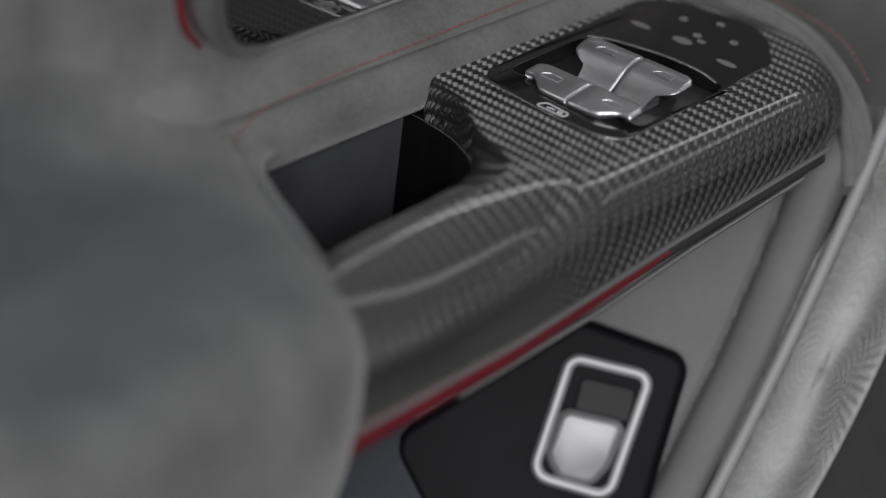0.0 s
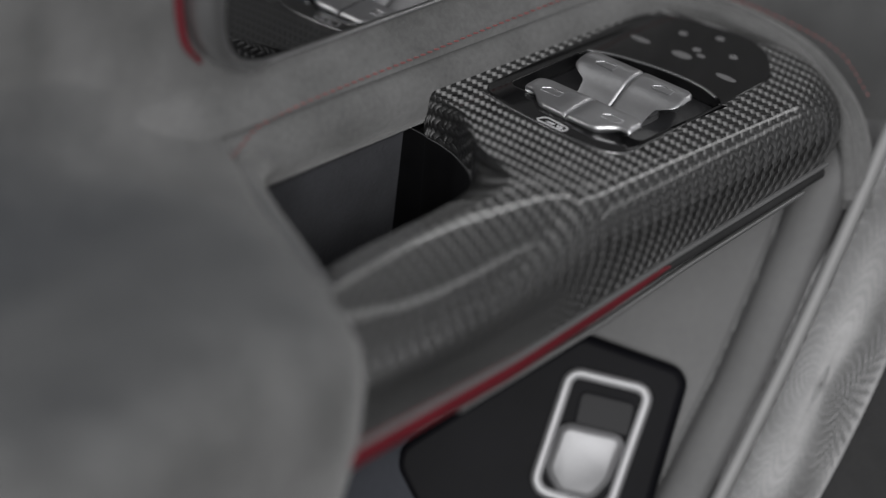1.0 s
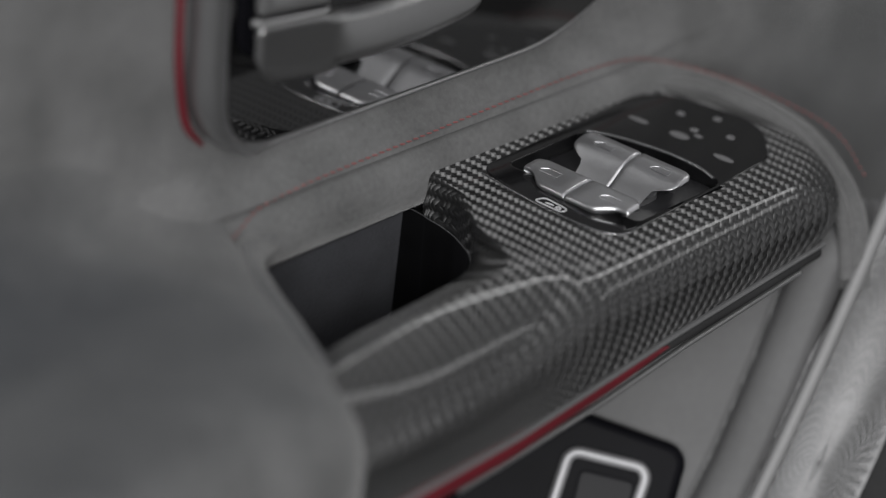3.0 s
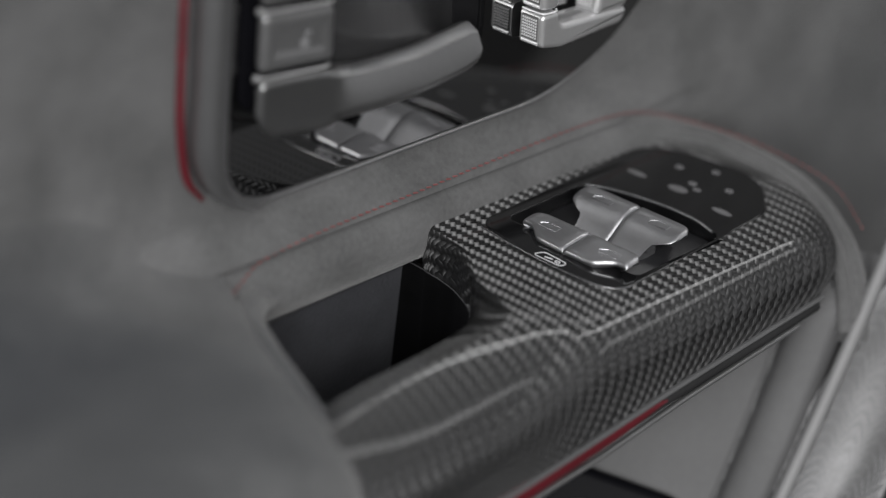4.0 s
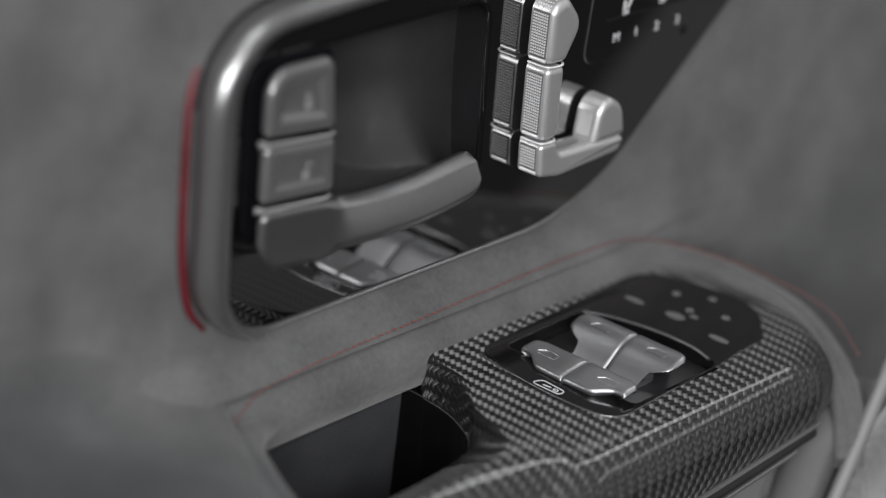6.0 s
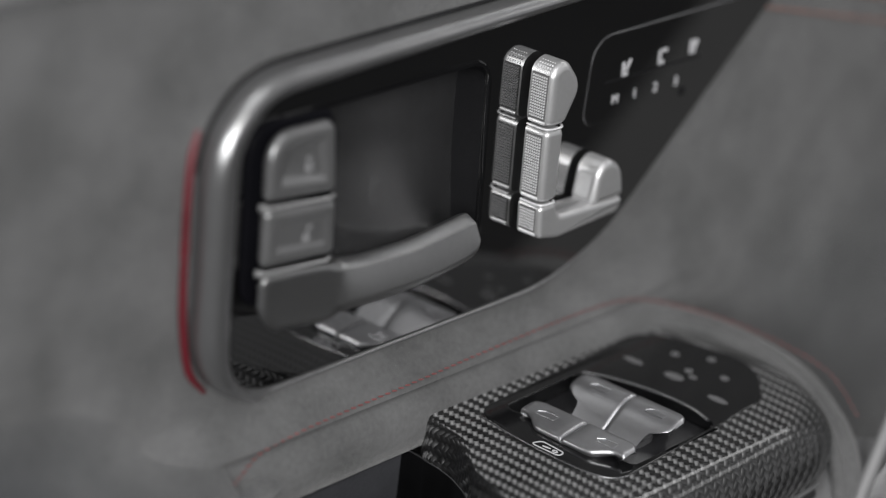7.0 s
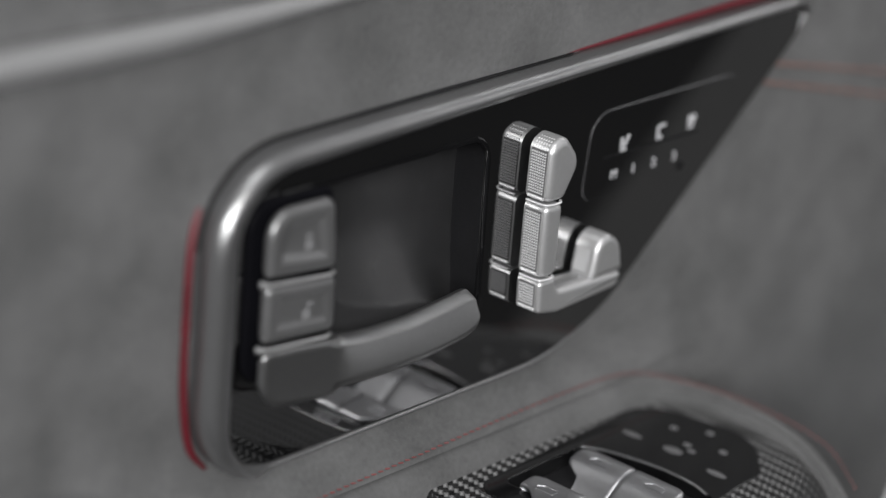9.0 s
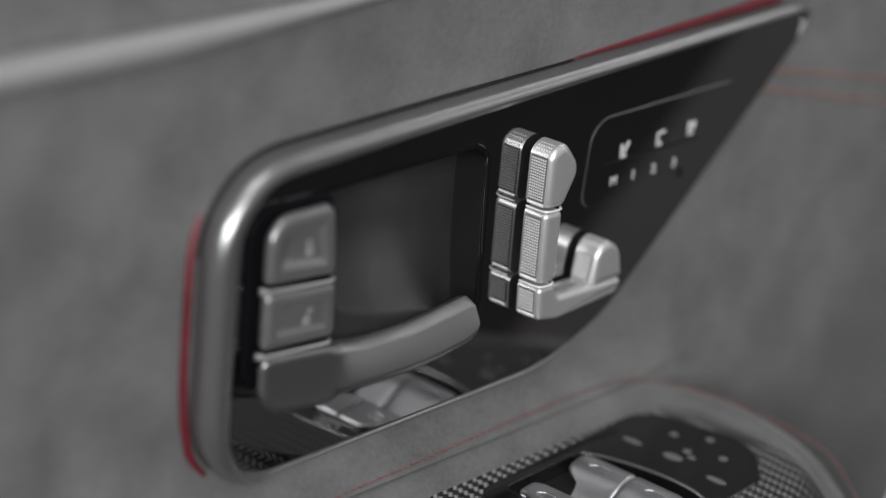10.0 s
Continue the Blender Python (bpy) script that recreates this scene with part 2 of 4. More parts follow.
def rounded(corners, n=10):
    """A closed outline from corners (x, z, radius), n + 1 points on each."""
    out, k = [], len(corners)
    for i in range(k):
        a, b, c = (Vector(corners[(i + j) % k][:2]) for j in (-1, 0, 1))
        r = corners[i][2]
        d1, d2 = (a - b).normalized(), (c - b).normalized()
        half = d1.angle(d2) / 2
        reach = min(r / math.tan(half), 0.49 * (a - b).length, 0.49 * (c - b).length)
        p, q = b + d1 * reach, b + d2 * reach
        for j in range(n + 1):
            s = j / n
            w = 0.9 + 0.1 * abs(2 * s - 1)
            out.append(((1 - s) ** 2 * p + 2 * s * (1 - s) * b * w + s * s * q + 2 * s * (1 - s) * (1 - w) * (p + q) / 2))
    return out


def loft(loops, cap_first=False, cap_last=False, closed=True):
    n = len(loops[0])
    verts = [tuple(p) for loop in loops for p in loop]
    faces = []
    for i in range(len(loops) - 1):
        for j in range(n if closed else n - 1):
            k = (j + 1) % n
            faces.append((i * n + j, i * n + k, (i + 1) * n + k, (i + 1) * n + j))
    if cap_first:
        faces.append(tuple(range(n)))
    if cap_last:
        faces.append(tuple((len(loops) - 1) * n + j for j in range(n)))
    return verts, faces


def inset(loop, d):
    """The outline moved inwards by d along its own normals."""
    n, out = len(loop), []
    area = sum(loop[i][0] * loop[(i + 1) % n][1] - loop[(i + 1) % n][0] * loop[i][1] for i in range(n))
    s = 1 if area > 0 else -1
    for i in range(n):
        t = Vector(loop[(i + 1) % n]) - Vector(loop[i - 1])
        t = t.normalized() if t.length > 1e-6 else Vector((1, 0))
        out.append(Vector(loop[i]) + Vector((-t.y, t.x)) * d * s)
    return out


def slab(outline, y0, y1, bevel=1.0, frame3=None, draft=0.0):
    """A plate from an outline in x, z: its back at y0, its rounded front at y1."""
    place = frame3 or (lambda a, b, y: (a, y, b))
    s = 1 if y1 > y0 else -1
    steps = [(draft, y0)] + [(bevel * (1 - math.cos(t)), y1 - s * bevel * (1 - math.sin(t))) for t in (math.pi / 2 * k / 5 for k in range(6))] + [(bevel * 1.02 + 0.02, y1)]
    loops = [[place(p[0], p[1], y) for p in inset(outline, d)] for d, y in steps]
    return loft(loops, cap_first=True, cap_last=True)


def merge(*datas):
    verts, faces = [], []
    for d in datas:
        o = len(verts)
        verts += list(d[0])
        faces += [tuple(i + o for i in f) for f in d[1]]
    return verts, faces


def smooth(t):
    t = max(0.0, min(1.0, t))
    return t * t * (3 - 2 * t)


def curve_through(points, per=10):
    """Catmull-Rom through points of any dimension."""
    pts = [Vector(p) for p in points]
    pts = [2 * pts[0] - pts[1]] + pts + [2 * pts[-1] - pts[-2]]
    out = []
    for i in range(1, len(pts) - 2):
        a, b, c, d = pts[i - 1:i + 3]
        for j in range(per):
            t = j / per
            out.append(0.5 * (2 * b + (c - a) * t + (2 * a - 5 * b + 4 * c - d) * t * t + (3 * b - a - 3 * c + d) * t ** 3))
    return out + [pts[-2]]


def tube(path, half_w, half_h, n=14):
    """An oval roll along a path; half_w across in plan, half_h upright."""
    loops = []
    for i, p in enumerate(path):
        t = path[min(i + 1, len(path) - 1)] - path[max(i - 1, 0)]
        t.normalize()
        side = t.cross(Vector((0, 0, 1)))
        side = side.normalized() if side.length > 1e-4 else Vector((0, 1, 0))
        up = side.cross(t)
        w = half_w(i / (len(path) - 1)) if callable(half_w) else half_w
        h = half_h(i / (len(path) - 1)) if callable(half_h) else half_h
        loops.append([p + side * w * math.cos(a) + up * h * math.sin(a) for a in (2 * math.pi * k / n for k in range(n))])
    return loft(loops, cap_first=True, cap_last=True)


def stitches(path, pitch, length, r, lift):
    """A row of short threads along a path."""
    verts, faces, run = [], [], 0.0
    nxt = 0.0
    for a, b in zip(path, path[1:]):
        seg = (b - a).length
        while nxt <= run + seg and seg > 0:
            t = (b - a) / seg
            c = a + t * (nxt - run) + lift
            side = t.cross(lift).normalized()
            up = lift.normalized()
            o = len(verts)
            for s, k in ((-0.5, 0.35), (-0.3, 1), (0.3, 1), (0.5, 0.35)):
                for q in range(6):
                    an = 2 * math.pi * q / 6
                    verts.append(c + t * length * s + side * (r * k * math.cos(an) + s * r * 1.3) + up * r * k * math.sin(an))
            for i in range(3):
                for q in range(6):
                    faces.append((o + i * 6 + q, o + i * 6 + (q + 1) % 6, o + i * 6 + 6 + (q + 1) % 6, o + i * 6 + 6 + q))
            faces += [tuple(o + q for q in range(6)), tuple(o + 18 + q for q in range(6))]
            nxt += pitch
        run += seg
    return verts, faces

def box_bar(x0, x1, y0, y1, z0, z1):
    v = [(x, y, z) for x in (x0, x1) for y in (y0, y1) for z in (z0, z1)]
    return v, [(0, 1, 3, 2), (4, 6, 7, 5), (0, 4, 5, 1), (2, 3, 7, 6), (0, 2, 6, 4), (1, 5, 7, 3)]


def slanted_bar(x0, z0, x1, z1, w, y0=9.6, y1=9.85):
    t = Vector((x1 - x0, z1 - z0)).normalized() * (w / 2)
    n = Vector((-t.y, t.x))
    ring = [(x0 - n.x, z0 - n.y), (x1 - n.x, z1 - n.y), (x1 + n.x, z1 + n.y), (x0 + n.x, z0 + n.y)]
    return loft([[(p[0], y, p[1]) for p in ring] for y in (y0, y1)], True, True)


def lettering(text, x, y, z, size, parent):
    """Printed characters that stand on the door, facing the cabin."""
    cu = bpy.data.curves.new("character", "FONT")
    cu.body, cu.size, cu.extrude, cu.align_x = text, size * 0.001 * 1.35, 0.0001, "CENTER"
    ob = bpy.data.objects.new("character", cu)
    scene.collection.objects.link(ob)
    bpy.context.view_layer.update()
    me = bpy.data.meshes.new_from_object(ob.evaluated_get(bpy.context.evaluated_depsgraph_get()))
    bpy.data.objects.remove(ob)
    me.materials.clear()
    me.materials.append(PRINT)
    made = new("character", me)
    made.matrix_basis = Matrix.Translation(W((x, y, z))) @ pose(0, 0, 0, 90)
    made.parent = parent
    made["label"] = "pale printed character"
    return made


# ---- door: trim outlines in x, z (millimetres) ----
TRIM_OUT = rounded([(-81.5, 110.3, 28), (184, 117.5, 9), (75, 21.0, 74), (-81.0, 20.5, 26)], 14)
TRIM_IN = rounded([(-70.8, 102.2, 17), (182.0, 113.6, 7), (74.4, 22.7, 73), (-70.2, 22.2, 17)], 14)
CUP = [(-54, 95.6, 4), (22.5, 96.6, 7), (24.5, 42.5, 9), (-54, 42, 4)]


def skin(x, z):
    """The inner face of the door: its y at x, z."""
    y = 13.0
    y += 9 * smooth((z - 141 - 0.035 * (x + 148)) / 10)
    # waist below the trim swells towards the armrest
    near = 1 - smooth((x - 85) / 70)
    y -= (8.5 * near + 4.0 * (1 - near)) * smooth((19 + 25 * (1 - near) - z) / (12 + 40 * (1 - near)))
    y += 2.8 * near * smooth((7.8 - z) / 0.7) * (1 - smooth((7.0 - z) / 5.5))
    # under the grab pocket the skin steps back
    y += 14 * near * smooth((-4 - z) / 6)
    if -56 < x < 31 and 44 < z < 101:
        y = 60.0
    return y


def build_skin():
    xs = np.concatenate([np.arange(-560, -120, 8.0), np.arange(-120, 36, 3.0), np.arange(36, 560, 6.0)])
    zs = np.concatenate([np.arange(-160, -30, 6.0), np.arange(-30, -6, 1.2), np.arange(-6, 22, 0.6), np.arange(22, 40, 1.2), np.arange(40, 190, 3.0), np.arange(190, 300, 10.0)])
    loops = [[(x, skin(x, z), z) for x in xs] for z in zs]
    return loft(loops, closed=False)


door = thing("door_panel", "grey suede-covered inner car door panel with red stitching", "car door", kind="structure")
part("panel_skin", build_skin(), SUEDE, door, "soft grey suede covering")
belt = [Vector((x, 12.0, float(np.interp(x, (-560, -148, -93, -40, 0, 560), (145.5, 144.2, 143.8, 145.4, 147.2, 170))))) for x in np.arange(-560, 561, 20.0)]
part("beltline_roll", tube(belt, lambda s: float(np.interp(-560 + 1120 * s, (-148, -40), (5.0, 2.6))), lambda s: float(np.interp(-560 + 1120 * s, (-148, -93, -40), (4.6, 4.2, 2.2))), 16), BELT, door, "pale grey rolled beltline edge")


def elbow_pad():
    """Soft ledge of the armrest behind the grab pocket; its rounded front end runs slantwise to the bar."""
    section = curve_through([(18, 92), (17, 70), (15.6, 52), (12.8, 36), (6, 20), (-12, 8.8), (-36, 4.8), (-60, 3.2), (-71, -3), (-76.5, -13), (-77, -28), (-74, -48), (-67, -72)], 6)
    steps = list(np.arange(-460, -120, 20.0)) + list(np.arange(-120, -60, 6.0))
    loops = []
    for e in steps + [-60 * (1 - math.sin(math.pi / 2 * k / 16)) for k in range(17)]:
        loop = []
        for i, p in enumerate(section):
            q = section[min(i + 1, len(section) - 1)] - section[max(i - 1, 0)]
            q.normalize()
            n = Vector((q.y, -q.x))
            w = smooth((p.y - 3) / 15)
            r = 20 + 65 * w
            d = max(0.0, min(1.0, (e + r) / r))
            inn = 11 * (1 - w) * (1 - math.sqrt(max(0.0, 1 - d * d)))
            front = -67 - 3 * w + 0.444 * (max(p.x, -64) - 1)
            hollow = 5.0 * smooth((-40 - e) / 60) * math.exp(-((p.x + 16) / 22) ** 2)
            loop.append((front + e, (p.x - n.x * inn) * (1 - w * smooth(d)) + 15.5 * w * smooth(d), p.y - n.y * inn - hollow))
        loops.append(loop)
    front = [(p[0] - 1.0, min(p[1] + 14, 14), p[2] - 14) for p in loops[-1]]
    return loft(loops + [front], closed=False)


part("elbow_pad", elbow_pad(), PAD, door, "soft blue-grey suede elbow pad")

# stitched seams
seam = curve_through([(-78, -1.5, 3.8), (-70, 2.2, 4.2), (-61, 4.8, 6.6), (-48, 5.0, 8.2), (-30, 5.1, 9.0), (0, 5.2, 9.6), (30, 5.3, 10.4), (75, 5.0, 10.9), (98, 4, 8.5), (114, -4, 4), (124, -22, 0.5), (129, -46, -5), (122, -64, -12)], 14)
part("seam_thread", stitches(seam, 2.7, 1.9, 0.3, Vector((-0.2, -0.7, 0.7)) * 0.3), THREAD, door, "row of red contrast stitches")["kind"] = "stuff"
for z0, z1 in ((93.8, 81.3), (87.3, 73.3)):
    row = [Vector((x, skin(x, 90) - 0.3, z0 + (z1 - z0) * (x - 165) / 60)) for x in np.arange(160, 300, 4.0)]
    part("seam_thread", stitches(row, 3.4, 2.2, 0.5, Vector((0, -0.3, 0))), PALE_THREAD, door, "row of faded red stitches")["kind"] = "stuff"

# lint caught in the suede
dust = random.Random(7)
specks = []
for _ in range(36):
    x, z = dust.uniform(-95, 70), dust.uniform(13.5, 21)
    a, L = dust.uniform(0, 3.1), dust.uniform(0.15, 0.5)
    y = skin(x, z) - 0.12
    specks.append(slanted_bar(x, z, x + L * math.cos(a), z + L * math.sin(a), 0.14, y, y + 0.1))
part("lint", merge(*specks), PRINT_MID, door, "specks of pale lint")["kind"] = "stuff"

# rolled edge round the armrest
roll_path = curve_through([(-110, 7, -3.5), (-60, 7.5, -3.2), (0, 7.5, -2.8), (60, 7, -2.2), (90, 6, -2.5), (109, 0, -3), (120, -16, -5), (123, -38, -9), (118, -57, -16), (113, -68, -26), (109, -74, -40)], 12)
part("rolled_edge", tube(roll_path, lambda t: 6.5 - 1.8 * smooth((t - 0.5) / 0.3), lambda t: 9.4 - 3.6 * smooth((t - 0.4) / 0.25), 24), SUEDE, door, "padded suede roll round the armrest")
corner_path = curve_through([(-47, 3.8, -2.8), (-62, 2.8, -2.8), (-73, -4.0, -2.6), (-82.5, -20, -2.6), (-89.5, -36, -3.4), (-96, -51, -5), (-101, -63, -8)], 10)
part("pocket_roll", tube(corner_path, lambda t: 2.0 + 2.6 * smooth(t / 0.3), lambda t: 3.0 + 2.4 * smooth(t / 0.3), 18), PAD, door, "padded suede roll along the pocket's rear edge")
edge_path = curve_through([(-70, 7.6, -13.2), (-40, 8.4, -13.0), (-10, 8.8, -12.6), (1, 9.0, -12.4)], 8)
part("pocket_edge", tube(edge_path, 1.9, 1.7, 12), EDGE_LEATHER, door, "dark leather piping at the top of the pocket wall")
bead_path = curve_through([(20, 3.0, 2.6), (60, 3.2, 2.4), (88, 3.0, 2.2), (104, -1.5, 1.4), (114.5, -16, -0.6), (117.5, -37, -4.4), (113.5, -55, -11), (108.5, -67, -21), (105, -73, -36)], 10)
part("inner_bead", tube(bead_path, lambda t: 0.6 + 1.8 * smooth(t / 0.3), lambda t: 0.6 + 1.6 * smooth(t / 0.3), 12), SUEDE, door, "narrow suede bead beside the carbon cover")

# ---- door control panel ----
control_panel = thing("door_control_panel", "glossy black door control panel in a satin metal surround", "control panel")


def lerp_loop(a, b, k):
    return [Vector(p) * (1 - k) + Vector(q) * k for p, q in zip(a, b)]


def surround():
    loops = []
    for k, d in ((0, -0.3), (0, 0.36), (0.05, 0.64), (0.2, 0.9), (0.4, 1.0), (0.62, 0.93), (0.82, 0.7), (0.95, 0.4), (1.0, 0.12), (1.0, -0.1)):
        loop = []
        for p, o, i in zip(lerp_loop(TRIM_OUT, TRIM_IN, k), TRIM_OUT, TRIM_IN):
            amp = min(8.0, 0.2 + 1.4 * (Vector(o) - Vector(i)).length)
            loop.append((p[0], 12.5 - amp * d, p[1]))
        loops.append(loop)
    return loft(loops)


# shade in the gap round the surround, built as a tapering dark strip
gap = [Vector((p[0], 12.5, p[1])) for p in inset(TRIM_OUT, -0.35) if p[1] > 84 and p[0] < -20]
gap += [Vector((x, 12.5, gap[-1].z + 0.027 * (x - gap[-1].x))) for x in range(-12, 61, 8)]
part("gasket", tube(gap, 0.6, lambda s: 0.05 + 0.6 * smooth(s / 0.15) * smooth((1 - s) / 0.35), 8), GAP_SHADE, control_panel, "thin dark strip standing in for shade beside the metal surround")
part("surround", surround(), SATIN_DARK, control_panel, "rounded satin grey metal surround")


def pierced(outer, hole, y):
    """A flat sheet between an outline and a hole, as triangles."""
    bm = bmesh.new()
    for loop in (outer, hole):
        vs = [bm.verts.new((p[0], y, p[1])) for p in loop]
        for i in range(len(vs)):
            bm.edges.new((vs[i - 1], vs[i]))
    bmesh.ops.remove_doubles(bm, verts=bm.verts, dist=0.02)
    bmesh.ops.triangle_fill(bm, use_beauty=True, edges=bm.edges)
    bm.verts.index_update()
    out = [tuple(v.co) for v in bm.verts], [tuple(v.index for v in f.verts) for f in bm.faces]
    bm.free()
    return out


cup_line = rounded(CUP, 14)
part("face_plate", pierced(TRIM_IN, inset(cup_line, -2.0), 10.0), MIRROR_BLACK, control_panel, "mirror-glossy black face plate")
part("cup_lip", loft([[(p[0], y, p[1]) for p in inset(cup_line, d)] for d, y in ((-2.0, 10.05), (-1.5, 9.3), (-0.6, 9.3), (0, 10.2), (0, 14.0))]), GLOSS, control_panel, "raised black lip of the handle cup")
left_run = curve_through([(-75, 12.5, 26), (-81, 12.2, 34), (-84.2, 11.8, 50), (-84.9, 11.6, 70), (-84.2, 12.1, 88), (-81.5, 13.2, 98)], 8)
part("accent_line", tube(left_run, 1.0, lambda s: 0.2 + 1.1 * math.sin(math.pi * (0.12 + 0.8 * s)), 8), RED, control_panel, "dark red accent line")
top_run = curve_through([(50, 13.6, 114.2), (80, 13.2, 115.2), (130, 12.6, 117.2), (160, 12.7, 118.2)], 8)
part("accent_line", tube(top_run, lambda s: 0.4 + 1.2 * s, lambda s: 0.3 + 1.3 * s, 8), RED, control_panel, "dark red accent line")

# ---- release handle in its cup ----
release = thing("door_release", "satin grey inner door release with two lock buttons", "door handle")


def bowl():
    """Moulded hollow: a flat back that sweeps forward below, to the lever, and behind, to the buttons."""
    xs, zs = np.linspace(-56, 24.3, 80), np.linspace(40, 98, 64)
    loops = []
    for z in zs:
        loop = []
        for x in xs:
            u = max(0.0, (-10 - x) / 24)
            v = max(0.0, (78 - 0.1 * (x + 20) - z) / 14) * (1 - 0.7 * smooth((x + 2) / 26))
            r = min(1.5, math.sqrt(u * u + v * v))
            loop.append((x, 20.5 + 2.5 * smooth((5 - x) / 25) - 5.5 * r * r - 1.2 * smooth((z - 86) / 12), z))
        loops.append(loop)
    return loft(loops, closed=False)


part("cup", bowl(), RECESS, release, "dark grained recess")
cup_edge = rounded(CUP, 14)
part("cup_wall", loft([[(p[0], y, p[1]) for p in inset(cup_edge, d)] for d, y in ((0.05, 10.4), (0.2, 16), (0.4, 26))]), PLASTIC, release, "black inner wall of the cup")
BUTTONS = (("lock_button", [(-64.4, 95.6, 8), (-41.6, 95.4, 4), (-39.6, 75.4, 2.0), (-64.4, 77.6, 2.0)]), ("unlock_button", [(-64.4, 75.6, 2.0), (-39.4, 73.2, 2.0), (-38.6, 58.0, 2.0), (-64.4, 59.8, 2.0)]))


def dished(corners, y0, y1, bevel, rim, deep):
    """A key with rounded edges and a shallow hollow inside its rim."""
    cx, cz = sum(c[0] for c in corners) / 4, sum(c[1] for c in corners) / 4
    steps = [(7.0, y0), (7.0, y1 + bevel + 2.2), (1.0, y1 + bevel + 1.6)] + [(bevel * (1 - math.cos(t)), y1 + bevel * (1 - math.sin(t))) for t in (math.pi / 2 * k / 5 for k in range(6))]
    steps += [(bevel + rim * 0.6, y1 - 0.05), (bevel + rim, y1 + 0.1), (bevel + rim + 0.7, y1 + deep * 0.75), (bevel + rim + 1.6, y1 + deep)]
    loops = []
    for d, y in steps:
        shrunk = [(x - math.copysign(d, x - cx), z - math.copysign(d, z - cz), max(r - 0.6 * d, 0.8)) for x, z, r in corners]
        loops.append([(p[0], y, p[1]) for p in rounded(shrunk, 8)])
    return loft(loops, cap_first=True, cap_last=True)


def padlock(cx, cz, y, shut):
    """Body and shackle of a small padlock sign."""
    body = slab(rounded([(cx - 1.3, cz + 0.3, 0.4), (cx + 1.3, cz + 0.3, 0.4), (cx + 1.3, cz - 2.2, 0.4), (cx - 1.3, cz - 2.2, 0.4)], 4), y + 0.3, y - 0.12, 0.1)
    side = cx if shut else cx + 1.1
    arch = curve_through([(side - 0.85, y, cz + 0.1), (side - 0.85, y, cz + 1.4), (side - 0.45, y, cz + 2.1), (side + 0.45, y, cz + 2.1), (side + 0.85, y, cz + 1.4), (side + 0.85, y, cz + (0.1 if shut else 0.9))], 5)
    return merge(body, tube(arch, 0.26, 0.2, 6))


for nm, corners in BUTTONS:
    btn = part(nm, dished(corners, 12, 4.0, 2.0, 2.2 if nm == "lock_button" else 1.6, 1.4 if nm == "lock_button" else 0.7), GREY_PAINT, release, "satin grey key with a shallow hollow")
    cz = (corners[0][1] + corners[2][1]) / 2 - 1
    part("lock_mark", padlock(-49.5, cz, 5.3 if nm == "lock_button" else 4.6, nm == "lock_button"), PRINT_DIM, btn, "pale padlock mark")
part("housing", slab(rounded([(-68, 97.5, 9), (-38, 96.5, 4), (-36, 47, 4), (-67, 47, 8)], 6), 12, 8.6, 1.0), PLATE_BLACK, release, "dull black housing behind the buttons")
for z0, z1 in ((76.7, 74.2), (59.0, 56.9)):
    ridge = [Vector((-66.4 + 26.6 * k / 12, 3.9 if 0 < k < 12 else 5.2, z0 + (z1 - z0) * k / 12)) for k in range(13)]
    part("ridge", tube(ridge, lambda s: 0.5 + 0.6 * (1 - smooth(s / 0.09)), lambda s: 0.42 + 0.6 * (1 - smooth(s / 0.09)), 10), SATIN, release, "thin bright ridge between the buttons")


def pull():
    """Lever: a block under the buttons that runs out into a free grip."""
    loops = []
    ends = {-65.6: 0.5, -65.3: 0.72, -64.7: 0.87, -63.6: 0.96, 9.0: 1.0, 10.0: 0.995, 10.6: 0.975, 11.0: 0.93, 11.2: 0.84}
    xs = sorted(list(ends) + list(np.arange(-62, 8.5, 1.75)))
    for x in xs:
        top = float(np.interp(x, (-66, -46, -41, -36, -30, -12, 4, 9, 11.2), (58.4, 56.8, 56.4, 56.0, 55.4, 56.0, 57.6, 58.2, 58.2)))
        low_edge = float(np.interp(x, (-66, -63, -60, -45, -22, -6, 3, 7, 9.5, 11.2), (47, 43.6, 41.6, 40.2, 40.8, 41.8, 43.0, 43.8, 45.2, 48.0)))
        front = 2.6 - 4.6 * smooth((x + 60) / 50)
        grip = smooth((x + 42) / 6)
        back = (front + 8.0) * (1 - grip) + (front + 5.0) * grip
        e = ends.get(x, 1.0)
        # the grip has a thin upper lip, a broad face and a fold that turns under
        fold = low_edge + (top - low_edge) * 0.3
        cy, cz = (front + back) / 2, (top + low_edge) / 2
        ring = rounded([(front + 4.2 * grip + 0.3, top, 0.8), (back + 1.5 * grip, top - 0.6, 0.9), (back, low_edge + 1.5, 1.5), (front + 3.4 * grip + 0.3, low_edge, 1.6), (front - 2.2 * grip, fold, 2.0), (front + 0.8 * grip, top - 1.7, 1.0)], 4)
        loops.append([(x + 0.9 * (1 - grip) * max(0.0, p[0] - front - 1.0), cy + (p[0] - cy) * e, cz + (p[1] - cz) * e) for p in ring])
    return loft(loops, cap_first=True, cap_last=True)


part("pull_handle", pull(), LEVER_METAL, release, "satin grey pull lever")

